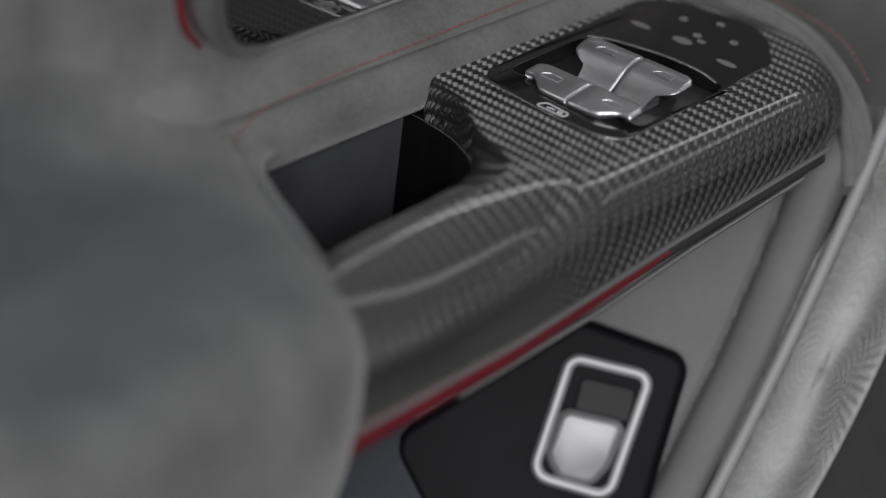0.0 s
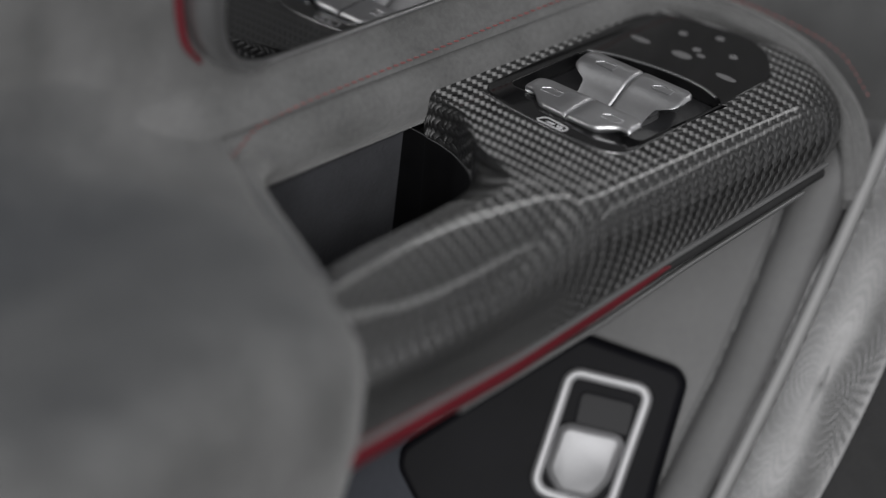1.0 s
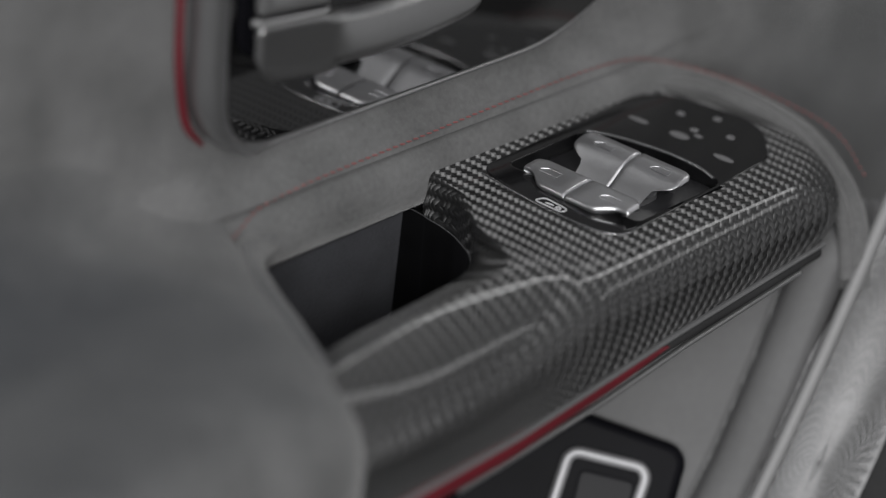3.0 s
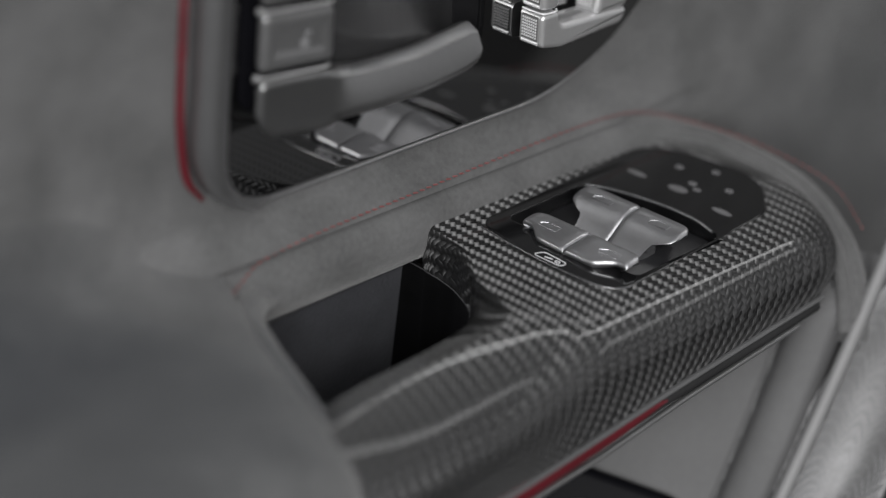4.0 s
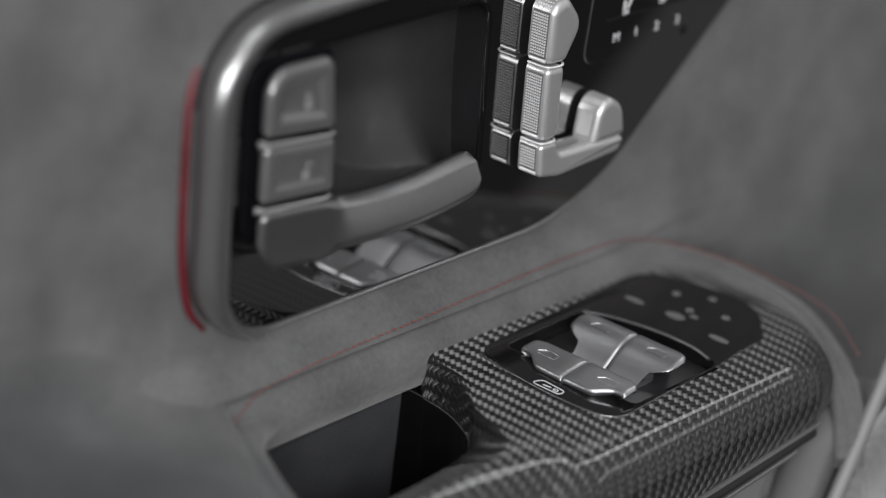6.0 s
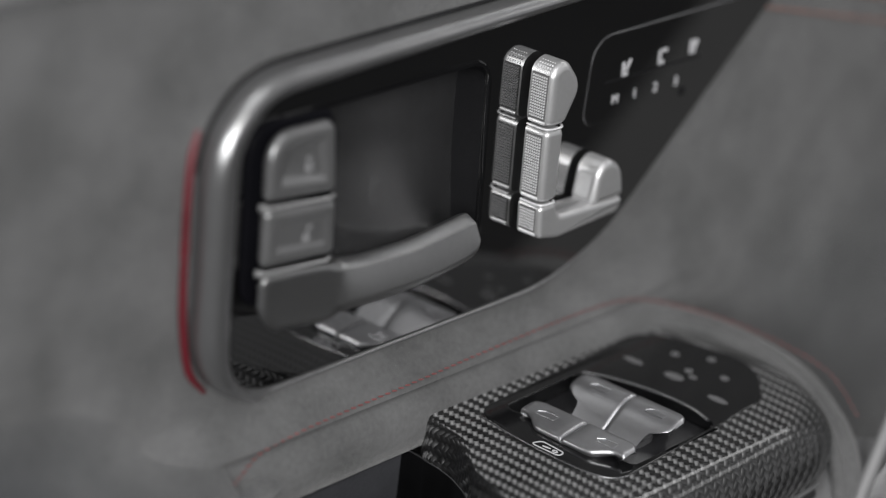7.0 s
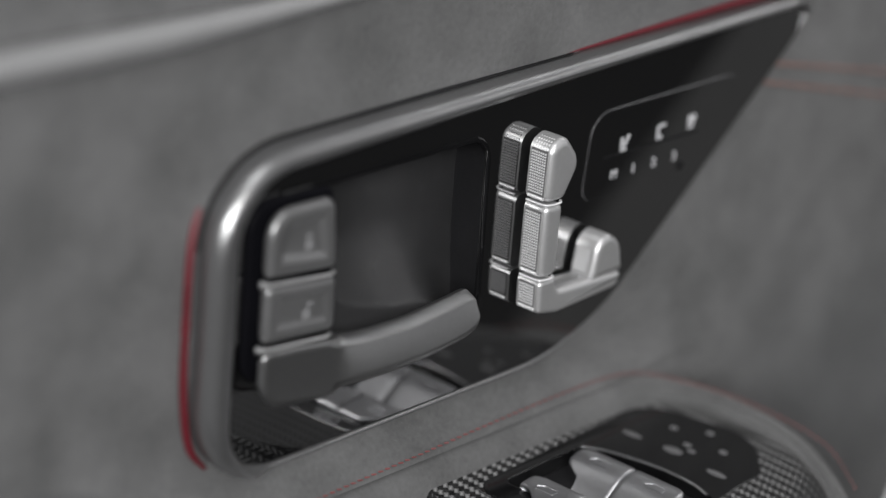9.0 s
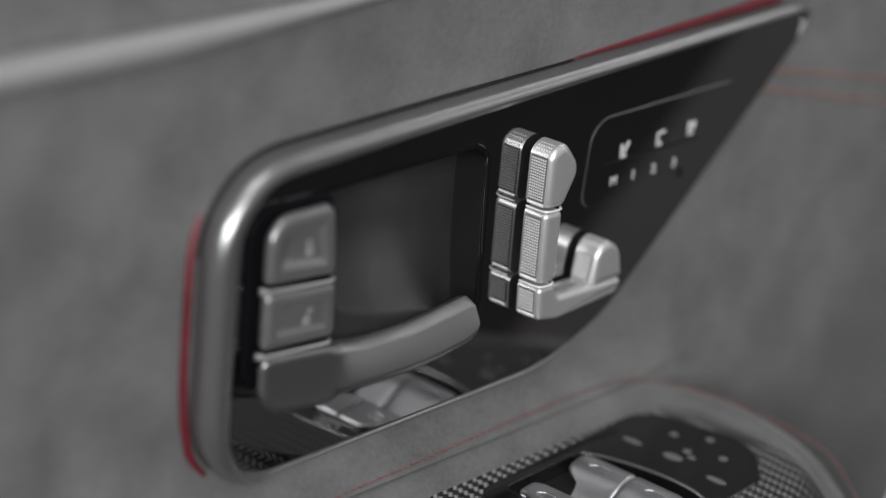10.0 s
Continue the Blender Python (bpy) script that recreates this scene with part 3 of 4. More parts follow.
# ---- seat-shaped adjuster ----
seat_switch = thing("seat_adjuster", "satin silver seat-shaped adjuster switch with knurled pads", "seat switch")
HEAD = [(39.8, 93.4, 4.0), (45.8, 96.4, 4.5), (53.6, 87.4, 6.0), (47.4, 76.7, 2.6), (39.8, 76.7, 2.6)]
BACK = [(39.8, 76.1, 2.3), (47.4, 76.1, 2.3), (47.4, 54.1, 2.3), (40.3, 54.1, 2.3)]
CUSHION = [(40.3, 53.5, 2.0), (47.4, 53.5, 2.0), (48.6, 48.9, 3.5), (64, 48.5, 4), (79.5, 48.0, 2.0), (77, 43.4, 3), (50, 41.8, 8), (41.0, 43.4, 2.0)]
THIGH = [(64.4, 47.6, 2.2), (66.2, 58.5, 5.5), (70.5, 61.6, 5), (77.0, 58.0, 7), (79.3, 48.0, 2.2)]
SEAT_Y0, SEAT_Y1 = 0.2, 8.4


def knurl(face, y0, y1, nu, nv, h):
    """Rows of small pyramids on a face given as a polyline in x, z."""
    verts, faces = [], []
    pts = [Vector(p) for p in face]
    lens = [(b - a).length for a, b in zip(pts, pts[1:])]
    total = sum(lens)

    def at(s):
        s *= total
        for (a, b), L in zip(zip(pts, pts[1:]), lens):
            if s <= L + 1e-6:
                t = (b - a) / L
                return a + t * s, Vector((-t.y, t.x))
            s -= L
        t = (pts[-1] - pts[-2]).normalized()
        return pts[-1], Vector((-t.y, t.x))

    for i in range(nv):
        for j in range(nu):
            o = len(verts)
            for di, dj in ((0.14, 0.27), (0.14, 0.73), (0.86, 0.73), (0.86, 0.27)):
                p, n = at((i + di) / nv)
                p = p - n * 0.05
                verts.append((p.x, y0 + (y1 - y0) * (j + dj) / nu, p.y))
            for di, dj in ((0.35, 0.35), (0.35, 0.65), (0.65, 0.65), (0.65, 0.35)):
                p, n = at((i + di) / nv)
                p = p + n * h
                verts.append((p.x, y0 + (y1 - y0) * (j + dj) / nu, p.y))
            faces += [(o + k, o + (k + 1) % 4, o + 4 + (k + 1) % 4, o + 4 + k) for k in range(4)] + [(o + 4, o + 5, o + 6, o + 7)]
    return verts, faces


PADS = {"headrest_pad": (HEAD, [(39.8, 79.0), (39.8, 91.4)], 15, 2.3), "backrest_pad": (BACK, [(40.25, 56.6), (39.85, 73.6)], 20, 2.0), "cushion_pad": (CUSHION, [(40.75, 45.6), (40.35, 51.8)], 7, 1.6), "thigh_pad": (THIGH, [(64.75, 49.8), (65.9, 56.6)], 12, 2.1)}
for nm, (corners, face, rows, edge) in PADS.items():
    pad = part(nm, slab(rounded(corners, 7), SEAT_Y1, SEAT_Y0, edge), SATIN, seat_switch)
    (fx0, fz0), (fx1, fz1) = face
    if nm == "thigh_pad":
        part("knurling", knurl([(fx0 - 0.05, fz0), (fx1 - 0.05, fz1)], 2.8, 7.6, 9, rows, 0.12), SATIN_BRIGHT, pad, "fine ribbed grip")
        continue
    at_x = lambda z, out: fx0 + (fx1 - fx0) * (z - fz0) / (fz1 - fz0) - out
    ring = [(2.0, fz0 - 0.5), (7.7, fz0 - 0.5), (7.7, fz1 + 0.5), (2.0, fz1 + 0.5)]
    part("pad_plinth", loft([[(at_x(z, out), y, z) for y, z in ring] for out in (-0.5, 0.1)], cap_last=True), KNURL_BED, pad)
    part("knurling", knurl([(fx0 - 0.12, fz0), (fx1 - 0.12, fz1)], 2.2, 7.6, 7, rows, 0.5), SATIN_BRIGHT, pad, "fine knurled grip")
    # raised sill under the knurled field
    sill = [Vector((at_x(fz0 - 1.15, 0.0), y, fz0 - 1.15)) for y in np.linspace(2.0, 7.6, 6)]
    part("pad_sill", tube(sill, 0.35, 0.5, 8), SATIN_BRIGHT, pad, "thin bright sill")
for name, corners in (("backrest_pad", [(39.6, 76.55, 0.8), (47.6, 76.55, 0.8), (47.6, 76.15, 0.8), (39.6, 76.15, 0.8)]), ("cushion_pad", [(40.1, 53.95, 0.8), (47.6, 53.95, 0.8), (47.6, 53.55, 0.8), (40.1, 53.55, 0.8)])):
    lipped = [(40.0 if z > 60 else 40.5, 8.0), (40.0 if z > 60 else 40.5, 2.2), (41.8, 0.5), (45.6, 0.4), (47.2, 1.6)] if (z := corners[0][1]) else []
    part("joint_lip", tube(curve_through([(x - 0.15, y - 0.1, z - 0.2) for x, y in lipped], 6), 0.4, 0.32, 8), SATIN_BRIGHT, bpy.data.objects[name], "thin bright lip at the joint")
part("knurling", knurl([(63.0, 48.95), (50.0, 49.1)], 1.8, 7.8, 1, 14, 0.12), SATIN, bpy.data.objects["cushion_pad"], "fine ribs")
part("knurling", knurl([(39.9, 91.9), (40.7, 93.6), (42.6, 94.75), (45.0, 94.75), (48.2, 91.2)], 2.2, 7.5, 6, 9, 0.25), SATIN_BRIGHT, bpy.data.objects["headrest_pad"], "fine knurled grip")

# ---- memory and seat heating buttons ----
memory = thing("seat_memory_panel", "glossy black seat heating and memory button panel", "button panel")
MEM = rounded([(69.5, 95, 9), (148, 96, 6), (116, 67.5, 8), (67.5, 68.5, 5)], 10)
part("button_plate", slab(MEM, 12, 9.8, 0.1), MIRROR_BLACK, memory)
groove = loft([[(p[0], y, p[1]) for p in (inset(MEM, d)[-9:] + inset(MEM, d)[:14])] for d, y in ((-0.15, 9.97), (-0.08, 9.7), (0.08, 9.68), (0.12, 9.8))], closed=False)
part("edge_line", groove, CHROME_DIM, memory, "thin light edge line")
part("divider", merge(box_bar(76, 122, 9.6, 9.82, 80.2, 80.8)), PLASTIC, memory, "narrow raised divider")


def heat_mark(cx, cz, kind):
    """A small side view of a seat with its own sign beside it."""
    k = 0.74
    bars = [box_bar(cx - 2.4 * k, cx - 1.0 * k, 9.6, 9.85, cz - 2.6 * k, cz + 2.4 * k), box_bar(cx - 2.4 * k, cx + 1.2 * k, 9.6, 9.85, cz - 3.4 * k, cz - 1.9 * k)]
    if kind == 0:
        bars += [slanted_bar(cx + 0.2 * k, cz - 1.2 * k, cx + 2.6 * k, cz + 3.0 * k, 1.1 * k)]
    elif kind == 1:
        bars += [box_bar(cx - 1.0 * k, cx + 2.9 * k, 9.6, 9.85, cz + 1.6 * k, cz + 2.9 * k)]
    else:
        bars += [slanted_bar(cx - 0.4 * k, cz - 0.8 * k, cx + 1.6 * k, cz + 2.4 * k, 0.9 * k), slanted_bar(cx + 0.9 * k, cz - 1.4 * k, cx + 2.5 * k, cz + 1.4 * k, 0.8 * k)]
    return merge(*bars)


for i, (cx, cz) in enumerate(((85.5, 83.6), (102.8, 84.0), (118.2, 84.6))):
    part("seat_mark", heat_mark(cx, cz, i), PRINT, memory, "pale printed seat symbol")
for ch, cx in (("M", 81.9), ("1", 91.2), ("2", 101.2), ("3", 111.2)):
    lettering(ch, cx, 9.68, 73.2, 3.0, memory)
part("indicator", slab(rounded([(113.5, 72, 0.9), (116.5, 72, 0.9), (116.5, 69.2, 0.9), (113.5, 69.2, 0.9)], 4), 9.84, 9.6, 0.1), PLASTIC, memory, "small unlit indicator")

# ---- armrest ----
armrest = thing("armrest", "door armrest and grab handle in glossy twill carbon fibre", "armrest")
INNER = curve_through([(112, -2), (100, 5), (70, 5), (40, 4), (15, 4.5), (4.5, 4.2), (1.0, 1.5), (-0.2, -6), (-2.6, -14), (-9, -24.5), (-21, -30.5), (-40, -33), (-64, -34.5), (-90, -38), (-112, -42)], 18)
# the weave runs across the cover along lines of its own
FLOW = curve_through([(112, -2), (100, 5), (70, 5), (40, 4), (15, 4), (0, 4), (-3, 1.5), (-4, -6), (-6, -14), (-12, -22.5), (-23, -28.0), (-40, -31.5), (-64, -34.5), (-90, -37), (-112, -39)], 18)
OUTER = curve_through([(116, -40), (112, -56), (104, -67), (90, -72.5), (75, -73), (50, -73), (35, -73), (20, -73), (10, -73), (0, -73), (-10, -73), (-25, -73), (-60, -73), (-90, -73), (-112, -73)], 18)


def under(x):
    """Height of the cover's lower edge."""
    return float(np.interp(x, (-150, -96, -43, -24, 20, 73, 98), (-36, -35, -33, -31, -26, -21.5, -19.5)))


PANEL = rounded([(14.5, -5, 8), (98, 0.5, 14), (107, -36, 22), (88, -51, 14), (12.5, -55.8, 8), (10, -28, 60)], 10)
WELL = rounded([(23.0, -8.5, 2.5), (58, -7, 6), (66, -30, 30), (64.5, -52.0, 4), (25.5, -52.6, 2.5), (23.5, -32, 30)], 10)
CUT = [(p[0], p[1]) for p in inset(WELL, -1.2)]


def carbon_cover():
    loops, uvs = [], []
    tow = 1.48
    for n, (a, b, c) in enumerate(zip(INNER, OUTER, FLOW)):
        notch = smooth((8 - a.x) / 6.0)
        front = smooth((a.x - 100) / 10)
        drop = 2.0 + 11 * notch
        fillet = 1.5 + 1.3 * notch
        span = (b - a)
        L = span.length
        d = span / L
        flow = (b - c).normalized()
        # along the grab bar a bevel slopes from a crest down to the pocket
        bar = smooth((-6 - a.x) / 13)
        ridge_y = float(np.interp(a.x, (-112, -98, -85, -72, -60, -46, -34, -26, -20, -14, -8), (-61.5, -58.2, -55.4, -53.2, -51.8, -51.0, -50.0, -48.4, -46.2, -42.6, -37)))
        crest = max(fillet, (ridge_y - a.y) / d.y)
        steep = [(0, -drop), (0, -0.62 * drop), (0, -fillet)] + [(fillet * (1 - math.cos(t)), -fillet * (1 - math.sin(t))) for t in (math.pi / 6, math.pi / 3, math.pi * 0.42)] + [(fillet, 0)]
        lean = [(0, -13), (1.2, -10.2), (3.6, -8.2), (0.45 * crest, -5.6), (crest - 3.0, -2.2), (crest - 1.1, -0.75), (crest, -0.1)]
        row = []
        for (s0, z0), (s1, z1) in zip(steep, lean):
            row.append((a + d * (s0 * (1 - bar) + s1 * bar), z0 * (1 - bar) + z1 * bar))
        flat0, flat1 = fillet * (1 - bar) + crest * bar, L - 13
        for k in range(1, 31):
            s = k / 30
            row.append((a + d * (flat0 + (flat1 - flat0) * s), -1.5 * s * s))
        zb = under(b.x)
        for k in range(1, 11):
            t = math.pi / 2 * k / 10
            row.append((a + d * (flat1 + 13 * math.sin(t)), -1.5 - 13 * (1 - math.cos(t))))
        # the grab bar itself is rounded right from its crest
        barrel = smooth((-14 - a.x) / 62)
        side_top = -14.5 - 7.5 * barrel
        for k in range(1, 5):
            s = k / 4
            row.append((b - d * 1.5 * s * s, side_top + (zb - side_top) * s))
        if barrel > 0:
            t0 = radians(35)
            for k in range(7, 47):
                t = t0 + (math.pi / 2 - t0) * (k - 6) / 40
                s1 = flat0 + (L - flat0) * (math.sin(t) - math.sin(t0)) / (1 - math.sin(t0))
                z1 = -22 * (math.cos(t0) - math.cos(t)) / math.cos(t0)
                p, z = row[k]
                row[k] = (p * (1 - barrel) + (a + d * s1) * barrel, z * (1 - barrel) + z1 * barrel)
        # at the corner the wall stands nearly upright
        pull_in = 4.0 * smooth((-1 - a.x) / 8) * smooth((a.x + 36) / 16)
        row = [(p - Vector((pull_in * (smooth(k / 6) if k < 7 else 1 - smooth((k - 6) / 32)), 0)), z) for k, (p, z) in enumerate(row)]
        loops.append([(p.x, p.y, z - 5 * front) for p, z in row])
        for k, (p, z) in enumerate(row):
            extra = 0.0
            if z < -1.5 and k > 36:
                j = k - 36
                extra = (13 * math.pi / 2 * min(j, 10) / 10 - 13 * math.sin(math.pi / 2 * min(j, 10) / 10)) + max(0, j - 10) / 4 * (-14.5 - zb)
            q = p + flow * extra
            if k < 6:
                # down the inner wall the cloth is laid on by its length
                run = sum(math.hypot((row[m][0] - row[m + 1][0]).length, row[m][1] - row[m + 1][1]) for m in range(k, 6))
                edge = (INNER[min(n + 1, len(INNER) - 1)] - INNER[max(n - 1, 0)]).normalized()
                q = row[6][0] + Vector((edge.y, -edge.x)) * run
            uvs.append(((q.x + q.y) * 0.7071 / tow, (q.x - q.y) * 0.7071 / tow))
    v, f = loft(loops, closed=False)

    def sunk(face):
        x, y = (sum(v[i][a] for i in face) / 4 for a in (0, 1))
        inside, n = False, len(CUT)
        for i in range(n):
            (x0, y0), (x1, y1) = CUT[i], CUT[i - 1]
            if (y0 > y) != (y1 > y) and x < x0 + (x1 - x0) * (y - y0) / (y1 - y0):
                inside = not inside
        return inside

    return v, [q for q in f if not sunk(q)], uvs


part("carbon_cover", carbon_cover(), CARBON, armrest, "lacquered twill-weave carbon fibre cover")
liner_loops = [[(p.x - o, p.y - 0.3, z) for p in [Vector((1.6, 12)), Vector((1.4, 7))] + INNER[107:]] for o, z in ((-0.6, -12.6), (0.25, -12.9), (0.3, -13.6), (0.1, -22), (-0.4, -48), (-1.5, -72))]
part("pocket_liner", loft(liner_loops, closed=False), LINER, armrest, "smooth black plastic pocket liner")
rim_line = [Vector((p.x - 0.35, p.y - 0.2, -12.9)) for p in [Vector((1.4, 9.5)), Vector((1.3, 5))] + INNER[108:184:2]]
part("liner_edge", tube(rim_line, 0.22, 0.2, 8), CHROME_DIM, armrest, "thin light edge of the pocket liner")
part("pocket_wall", loft([[(x, 9.5 - 0.05 * (z + 12), z) for x in np.arange(-130, 4, 4)] for z in (-6, -14, -30, -50, -80)], closed=False), LEATHER, armrest, "dark leather inner pocket wall")
part("pocket_floor", loft([[(x, 16, -76) for x in np.arange(-130, 8, 16)], [(x, -40, -50) for x in np.arange(-130, 8, 16)], [(x, -67, -37) for x in np.arange(-130, 8, 16)]], closed=False), LEATHER, armrest)
lip_path = [Vector((x, -72.2, under(x) + 0.2)) for x in np.arange(-110, 94, 4)]
part("lower_lip", tube(lip_path, 1.1, 0.7, 10), LIP_GREY, armrest, "satin grey lower lip")


def red_mid(x):
    return float(np.interp(x, (-128, -97, -44, 0, 18), (-38.6, -37.7, -35.6, -30.8, -28.4)))


red_path = [Vector((x, -70.9, red_mid(x))) for x in np.arange(-110, 20, 3)]
part("accent_line", tube(red_path, 1.8, lambda s: float(np.interp(-110 + 128 * s, (-110, -44, 0, 12, 18), (4.4, 3.9, 2.6, 1.8, 0.5))), 12), RED, armrest, "dark red accent line")
dark_path = [Vector((x, -70.6, under(x) - 3.0)) for x in np.arange(6, 91, 4)]
part("lower_strip", tube(dark_path, 1.8, 2.1, 10), DARK_GREY, armrest, "black gloss strip")
base_path = [Vector((x, -70.8, float(np.interp(x, (-62, -44, -8, 30, 90), (-41.2, -40.0, -37.2, -32.2, -26.4))))) for x in np.arange(-62, 86, 4)]
part("base_line", tube(base_path, 1.0, 0.8, 10), GREY_PAINT, armrest, "thin metal base line")
part("underside", loft([[(x, -69, under(x) - 6) for x in np.arange(-110, 100, 10)], [(x, 10, -84) for x in np.arange(-110, 100, 10)]], closed=False), PLASTIC, armrest)

# ---- window switches ----
switch_panel = thing("window_switch_panel", "glossy black switch panel with mirror buttons in the armrest", "switch panel")


def sag(y):
    """How far the cover's top has fallen at y."""
    return -1.5 * max(0.0, min(1.0, (2.5 - y) / 62)) ** 2


def pierced_plate():
    lay = lambda o, z: [(p[0], p[1], z + sag(p[1])) for p in o]
    return loft([lay(PANEL, -4), lay(PANEL, 0.05), lay(inset(PANEL, 0.15), 0.22), lay(inset(PANEL, 0.4), 0.3), lay(inset(PANEL, 0.6), 0.3), lay(inset(WELL, -0.6), 0.3), lay(inset(WELL, -0.3), 0.3), lay(inset(WELL, -0.08), 0.2), lay(WELL, -3), lay(inset(WELL, 1.5), -9)], cap_last=True)


part("panel_plate", pierced_plate(), GLOSS, switch_panel, "glossy black plate with a sunk well")
part("well_floor", loft([[(p[0], p[1], z) for p in inset(WELL, d)] for d, z in ((0.4, -8.0), (0.4, -4.2), (1.2, -3.6))], cap_last=True), WELL_GREY, switch_panel, "dark grey floor of the well")
far_edge = curve_through([(58, -8.0, 0.4), (61.5, -16, 0.6), (64.5, -30, 0.6), (65, -42, 0.3), (63.5, -49.5, -0.3)], 8)
part("well_edge", tube(far_edge, 0.5, 0.45, 8), CHROME_DIM, switch_panel, "thin bright edge of the well")


# the highlight on the plate's front edge, built as a thin metal strip
rim_line = curve_through([(12.5, -8, 0.3), (10.8, -22, 0.2), (10.2, -36, -0.1), (11.6, -48, -0.6), (14.5, -53.6, -0.85), (19, -55.6, -0.95)], 8)
part("plate_rim", tube(rim_line, 0.22, 0.22, 8), CHROME_DIM, switch_panel, "highlight on the plate's front edge, built as a thin strip")


def lifter(near, wing, far, tops, w, side):
    """Half of a rocker pair: near and far ends, the wing's near end, heights along it, and which side its wing is on."""
    loops = []
    for v in (0.0, 0.02, 0.06, 0.2, 0.4, 0.5, 0.58, 0.66, 0.74, 0.82, 0.9, 0.95, 0.985, 1.0):
        x0 = near + (wing - near) * smooth((v - 0.45) / 0.42)
        x1 = far - 1.6 * smooth((v - 0.75) / 0.25) ** 2 - (far - x0) * 0.10 * smooth((v - 0.94) / 0.06)
        edge = -0.5 * (v == 0.0) - 0.15 * (v == 0.02) - 0.25 * (v > 0.97) - 0.6 * (v > 0.99)
        top = lambda x: float(np.interp(x, tops[0], tops[1])) + edge
        under_cut = 4.5 * smooth((v - 0.5) / 0.3)
        pts = [(x0 + 3.0 + under_cut, -6.0), (x0 + 2.4 + 0.9 * under_cut, -2.0), (x0 + 1.2 + 0.3 * under_cut, top(x0) - 2.4), (x0 + 0.15, top(x0) - 1.3), (x0, top(x0) - 0.7), (x0 + 0.25, top(x0 + 0.25) - 0.2)]
        pts += [(x0 + 0.7 + (x1 - x0 - 1.4) * k / 9, top(x0 + 0.7 + (x1 - x0 - 1.4) * k / 9)) for k in range(10)]
        pts += [(x1 - 0.2, top(x1) - 0.3), (x1, top(x1) - 1.0), (x1, -6.0)]
        loops.append([(x, side * (0.22 + (w - 0.22) * v) * (1 - 0.6 * smooth((tops[1][-1] - 1.6 - z) / 5) * smooth((v - 0.6) / 0.4)), z) for x, z in pts])
    return loft(loops, cap_first=True, cap_last=True)


LOW = dict(near=0.0, wing=4.6, far=12.2, tops=((0, 4, 9, 14), (1.5, 2.2, 2.8, 2.9)))
HIGH = dict(near=-3.5, wing=6.8, far=18.0, tops=((-4, -1, 1, 3, 5, 7, 9, 11, 13, 15, 18), (-4.4, -4.0, -3.5, -2.6, -1.2, 0.6, 2.3, 3.5, 4.2, 4.5, 4.6)))


def window_mark(x, y, z, tilt):
    """Raised outline of a car window."""
    bars = []
    for (a, b), (c, d) in (((-3, -3.6), (3, -3.6)), ((3, -3.6), (3, 1.5)), ((3, 1.5), (-0.5, 3.6)), ((-0.5, 3.6), (-3, 3.0)), ((-3, 3.0), (-3, -3.6))):
        t = Vector((c - a, d - b)).normalized() * 0.15
        n = Vector((-t.y, t.x))
        quad = [(a - n.x, b - n.y), (c - n.x, d - n.y), (c + n.x, d + n.y), (a + n.x, b + n.y)]
        bars.append(loft([[(x + p[0] * 0.42, y + p[1] * 0.9, z + tilt * p[0] * 0.42 + h) for p in quad] for h in (-0.2, 0.09)], True, True))
    return merge(*bars)


def local(data):
    return [(v[0], v[1], v[2] - 620) for v in data[0]], data[1]


PAIRS = (("rear_window_switch", LOW, (18.0, -32.6), (6.6, 10.6, 2.55, 0.13), "satin silver rear window lifter switch"), ("front_window_switch", HIGH, (34.4, -32.4), (13.0, 10.0, 4.25, 0.12), "satin silver front window lifter switch with a scooped face"))
for nm, form, (px, py), (mx, my, mz, mt), label in PAIRS:
    for side in (1, -1):
        sw = thing("window_switch", label, "switch", group="window switches")
        sw.location = W((px, py, 0))
        rk = part("rocker", local(lifter(form["near"], form["wing"], form["far"], form["tops"], 18.5, side)), SWITCH_SILVER, sw)
        part("window_mark", local(window_mark(mx, side * my, mz, mt)), SWITCH_SILVER, rk, "raised window symbol")


def oval(cx, cy, a, b, turn=0.0, z0=0.25, z1=0.42, hole=0.0):
    ring = [(cx + a * math.cos(t) * math.cos(turn) - b * math.sin(t) * math.sin(turn), cy + a * math.cos(t) * math.sin(turn) + b * math.sin(t) * math.cos(turn)) for t in (2 * math.pi * k / 20 for k in range(20))]
    if hole:
        inner = [(cx + (p[0] - cx) * hole, cy + (p[1] - cy) * hole) for p in ring]
        return loft([[(p[0], p[1], z0 + sag(p[1])) for p in ring], [(p[0], p[1], z1 + sag(p[1])) for p in ring], [(p[0], p[1], z1 + sag(p[1])) for p in inner], [(p[0], p[1], z0 + sag(p[1])) for p in inner]])
    return loft([[(p[0], p[1], z + sag(p[1])) for p in ring] for z in (z0, z1)], True, True)


# the child-lock mark on the plate's near end
lock_outline = rounded([(11.4, -27, 1.3), (15.3, -28.5, 1.6), (15.0, -37, 1.5), (12.0, -37, 1.5)], 5)
lock_in = inset(lock_outline, 0.36)
part("lock_mark", merge(loft([[(p[0], p[1], 0.25 + sag(p[1])) for p in lock_outline], [(p[0], p[1], 0.42 + sag(p[1])) for p in lock_outline], [(p[0], p[1], 0.42 + sag(p[1])) for p in lock_in], [(p[0], p[1], 0.25 + sag(p[1])) for p in lock_in]]), oval(13.4, -34.6, 0.7, 0.9, 0, 0.25, 0.42, 0.55), oval(13.3, -31.6, 0.28, 1.4, 0.2)), PRINT, switch_panel, "pale printed car outline symbol")
MIRROR_MARKS = ((77, -12, 1.3, 3.4), (77, -43, 1.3, 3.4))
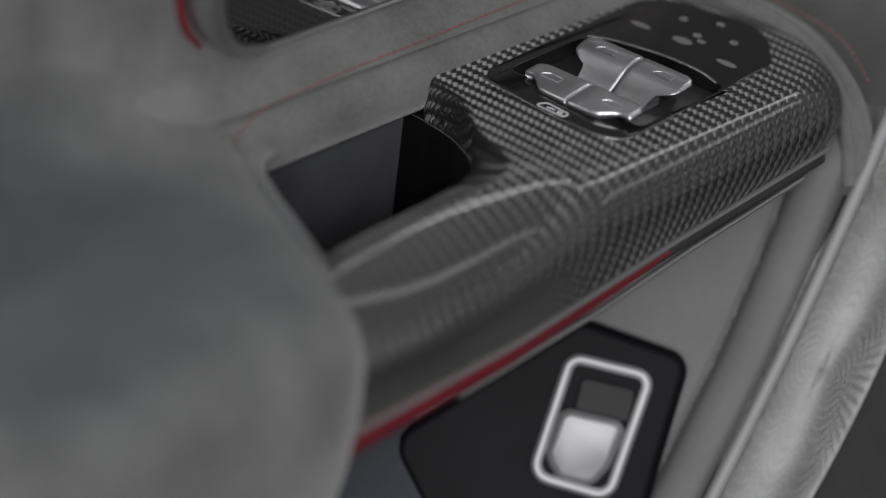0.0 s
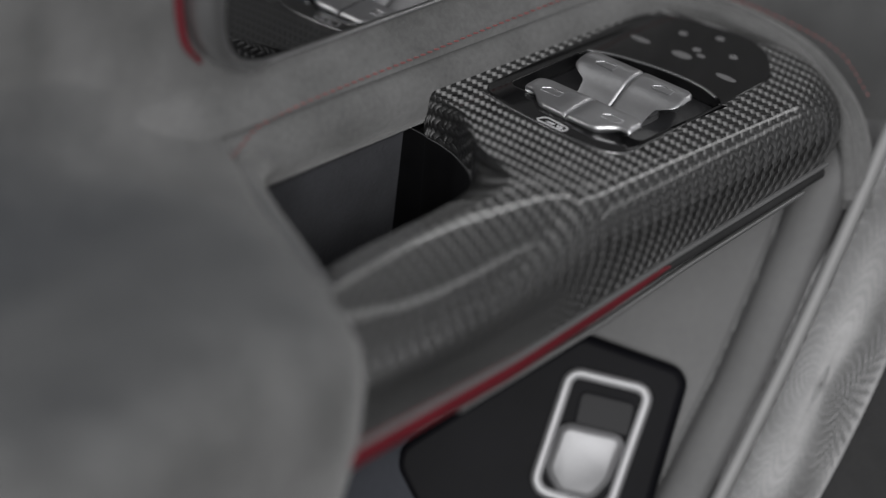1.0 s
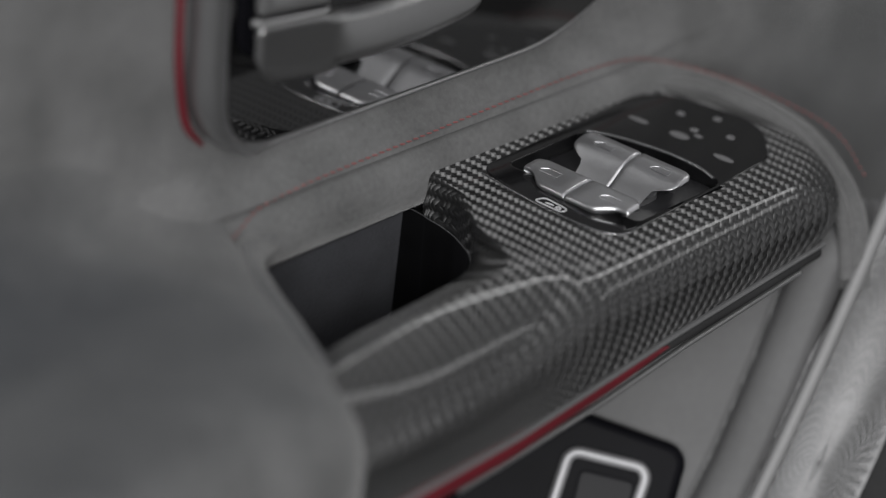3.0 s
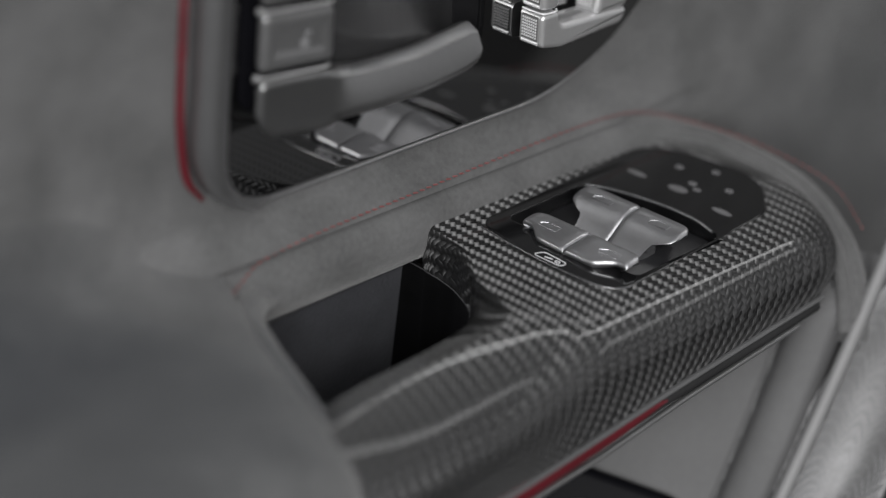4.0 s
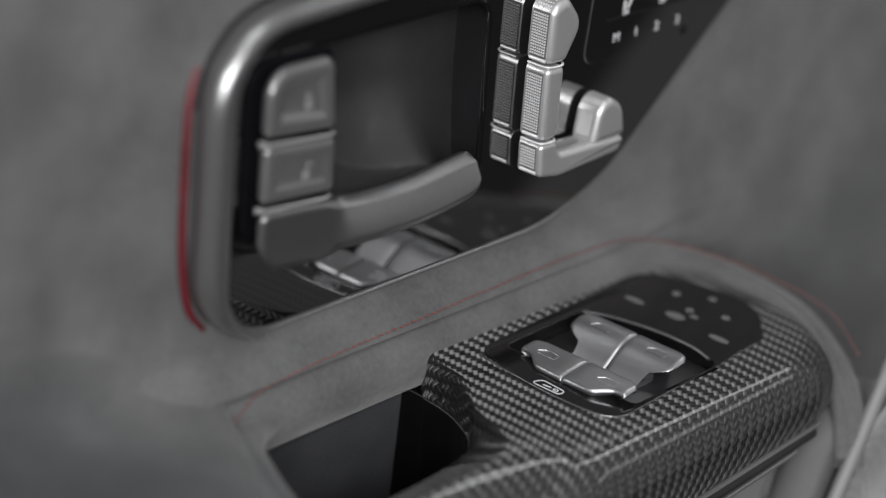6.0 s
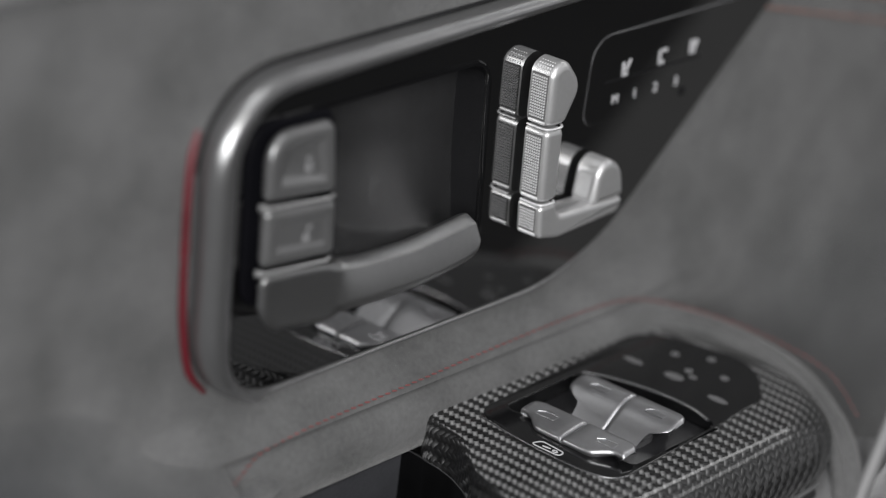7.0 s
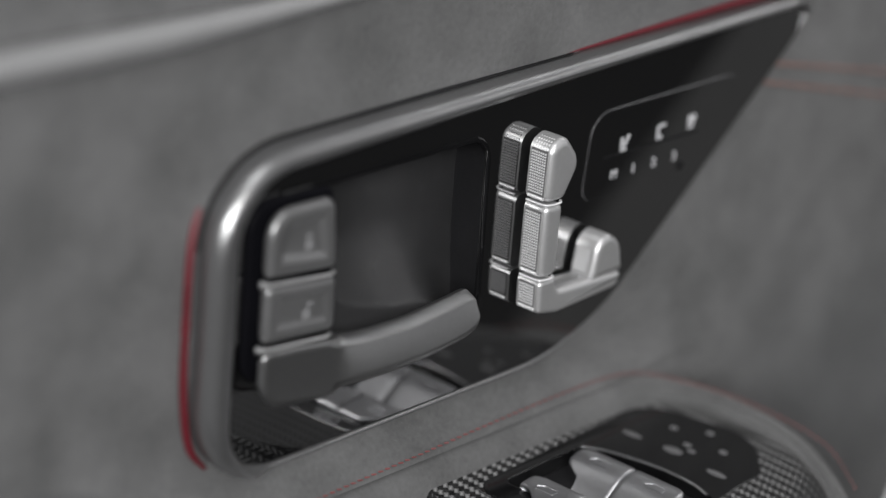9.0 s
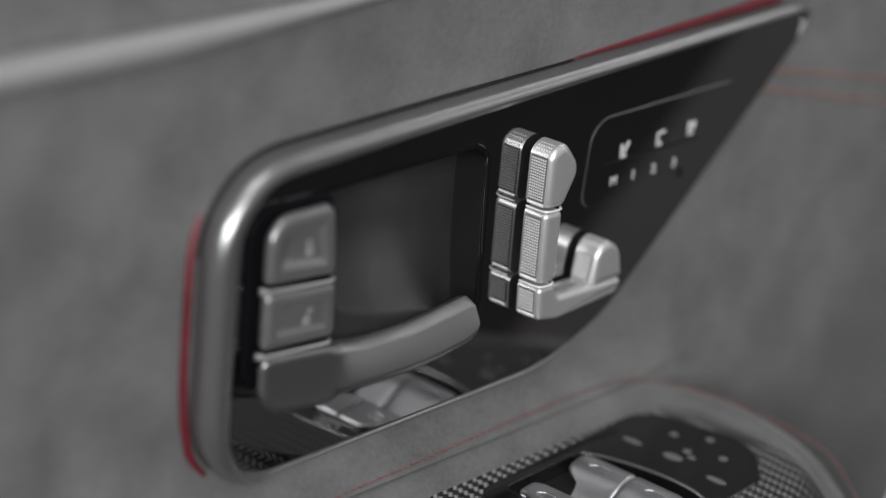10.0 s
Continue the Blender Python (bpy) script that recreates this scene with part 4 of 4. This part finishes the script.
for cx, cy, a, b in MIRROR_MARKS:
    part("mirror_mark", oval(cx, cy, a, b, 0.05), PRINT_MID, switch_panel, "pale mirror symbol")
part("mirror_mark", merge(oval(78.5, -26.0, 1.9, 3.2, 0.1), oval(82.6, -29.8, 1.0, 1.4)), PRINT_MID, switch_panel, "pale mirror symbol")
for cx, cy in ((91, -17), (97, -26), (90, -36), (85, -26.5)):
    part("arrow_dot", oval(cx, cy, 1.15, 1.25, 0, 0.25, 0.42, 0.45), PRINT_DIM, switch_panel, "dim arrow key mark")

# ---- lower door ----
SLOPE = Vector((39, -30, -87))
LR, LU = Vector((0.636, -0.772, 0.0)), Vector((0.367, 0.303, 0.879))
LR, LU = LR * 0.995 + LU * 0.098, LU * 0.995 - LR * 0.098
LN = LR.cross(LU).normalized()


def low(a, b, c=0.0):
    """A place on the sloping lower door: along, up and out of it."""
    return tuple(SLOPE + LR * a + LU * b + LN * c)


lower = thing("lower_door", "grey soft-touch lower door panel with a raised rib", "car door", kind="structure")


def low_height(a, b):
    """How far the lower door stands out of its slope: flat, a raised rib, then a valley to the loudspeaker."""
    mid = np.interp(b, (-110, -58, -32, -2, 21, 46, 90), (-6, 22, 35, 50, 60, 70, 88))
    x = max(0.0, min(1.0, (a - mid + 7.2) / 10))
    rise = 7.5 * math.sqrt(1 - (1 - x) ** 2) - 1.3 * math.exp(-((a - mid + 7.8) / 1.1) ** 2)
    return -3 + rise - 14 * smooth((a - mid - 4) / 13) - 12 * max(0.0, (b - 54) / 18) ** 2


part("lower_skin", loft([[low(a, b, low_height(a, b)) for a in np.concatenate([np.linspace(-150, -8, 30), np.linspace(-6, 60.5 + (b + 9.2) * 0.476, 130)])] for b in np.arange(-130, 75, 2.5)], closed=False), SOFT, lower, "grey grained panel with a raised rib")

speaker = thing("speaker_grille", "perforated silver metal loudspeaker cover", "speaker")
AX = (LR * 0.43 + LU * 0.903).normalized()
SIDE = AX.cross(LN).normalized()
grille_place = Matrix.Translation(W(low(71.7, -5.1, 1))) @ Matrix((AX, SIDE, LN)).transposed().to_4x4()


def cover_point(r, t, lift=0.0):
    """On the dished oval cover: r from 0 to 1, t the turn."""
    return (88 * r * math.cos(t), 15.5 * r * math.sin(t), 4.5 * (1 - r * r) + lift)


def placed(name, data, mat, parent, label):
    """A part with its own axes, those of the loudspeaker cover."""
    ob = part(name, ([(v[0], v[1], v[2] - 620) for v in data[0]],) + tuple(data[1:]), mat, parent, label)
    ob.matrix_basis = grille_place
    return ob


DISH_RINGS = (1.0, 0.97, 0.9, 0.8, 0.7, 0.6, 0.5, 0.4, 0.3, 0.2, 0.1, 0.05, 0.01)
dish = loft([[cover_point(r, 2 * math.pi * k / 96) for k in range(97)] for r in DISH_RINGS], closed=False)
placed("grille", (*dish, [(k / 96, r) for r in DISH_RINGS for k in range(97)]), BRUSHED, speaker, "dished metal cover with a spun finish")
rail = [Vector((s, -11.6 - 0.0003 * s * s, 3.4)) for s in range(-130, 91, 10)]
placed("rim", tube(rail, 2.3, 1.6, 12), DULL_SILVER, speaker, "smooth silver edge strip")
placed("surround", ([(-130, -15, -5), (60, -15, -5), (60, 45, -5), (-130, 45, -5)], [(0, 1, 2, 3)]), DARK_GREY, speaker, "dark grey recess behind the cover")
# fine engraved circles that all pass through the middle of the cover
hv, hf = [], []
for k in range(64):
    turn = math.pi * 2 * k / 64
    line = [Vector(cover_point(max(0.02, math.cos(f)), turn + f, 0.12)) for f in np.linspace(-1.5, 1.5, 49)]
    for i, p in enumerate(line):
        t = (line[min(i + 1, 48)] - line[max(i - 1, 0)]).normalized()
        side = Vector((-t.y, t.x, 0)).normalized() * 0.13
        hv += [tuple(p - side), tuple(p + side)]
        if i:
            o = len(hv)
            hf.append((o - 4, o - 3, o - 1, o - 2))
placed("engraving", (hv, hf), ENGRAVED, speaker, "fine interlaced circles cut into the metal")["kind"] = "stuff"

boot = thing("boot_switch", "silver tailgate switch in a black plastic plate", "switch")
PLATE2 = rounded([(3, 10, 6), (35, -1.5, 7), (14, -72, 8), (-30, -72, 8), (-54, -25, 9)], 8)
part("plate", slab(PLATE2, -4, 4, 3.0, low), PLATE_BLACK, boot, "smooth black plastic plate")
RING = rounded([(-1.5, 1, 6), (25, -5.5, 6), (11.5, -44, 7), (-14, -36.5, 7)], 9)
part("ring", loft([[low(p[0], p[1], c) for p in inset(RING, d)] for d, c in ((0, 3), (0, 6), (0.5, 6.9), (1.3, 7.2), (2.6, 7.2), (3.5, 6.6), (3.9, 1))]), RING_METAL, boot, "satin silver ring")
part("well", slab(inset(RING, 3.0), 3.0, 4.6, 0.4, low), PLATE_BLACK, boot, "sunk black well")
part("rocker_back", slab(rounded([(2.5, -6.5, 2.5), (19, -10.5, 2.5), (16.5, -21, 2), (0, -17, 2)], 6), 4.2, 5.6, 1.2, low), ROCKER_GREY, boot, "dark grey rear half of the rocker")


def rocker_front():
    o = rounded([(-3.4, -15.2, 4.5), (16.4, -19.8, 4.5), (11.0, -33.5, 6), (5.6, -39.2, 5), (-4.4, -36.8, 5), (-8.2, -30.0, 6)], 7)
    return loft([[low(p[0], p[1], c + 2.0 * smooth((p[1] + 36) / 14)) for p in inset(o, d)] for d, c in ((0, 4), (0, 5.2), (0.7, 6.4), (1.6, 7.1), (2.6, 7.4))], cap_first=True, cap_last=True)


part("rocker", rocker_front(), RING_METAL, boot, "domed silver rocker")
shelf = loft([[low(a, b, c) for a in np.arange(-110, -20, 5)] for b, c in ((-19, 0), (-22, 2.6), (-27, 3.4), (-60, 3.6), (-90, 3.6))], closed=False)
part("storage_lip", shelf, SOFT_DARK, lower, "bluish dark storage compartment lip")

# ---- the rest of the cabin, out of view ----
def box(x0, x1, y0, y1, z0, z1):
    v = [(x, y, z) for x in (x0, x1) for y in (y0, y1) for z in (z0, z1)]
    return v, [(0, 1, 3, 2), (4, 6, 7, 5), (0, 4, 5, 1), (2, 3, 7, 6), (0, 2, 6, 4), (1, 5, 7, 3)]


tagged(part("floor", box(-1500, 2600, -1600, 80, -420, -380), DARK), "dark carpeted cabin floor", "floor", kind="structure")
# added reflector: its slanted edge bounds the pale reflection in the face plate
wedge = [(-364, -380), (40, -380), (40, 140), (-67, 140)]
tagged(part("wall_front", loft([[(x, y, z) for y, z in wedge] for x in (330, 350)], True, True), REFLECTED_GREY), "unseen grey wedge added to reflect in the face plate", "wall", kind="structure")
tagged(part("wall_rear", box(-1440, -1400, -1600, 80, -380, 260), DARK), "dark seat end of the cabin behind the door", "wall", kind="structure")
tagged(part("wall_far", box(-1500, 1500, -1640, -1600, -380, 150), DARK), "dark far side of the cabin", "wall", kind="structure")
tagged(part("door_shell", box(-560, 560, 70, 90, -380, 300), DARK), "dark outer shell of the door", "car door", kind="structure")
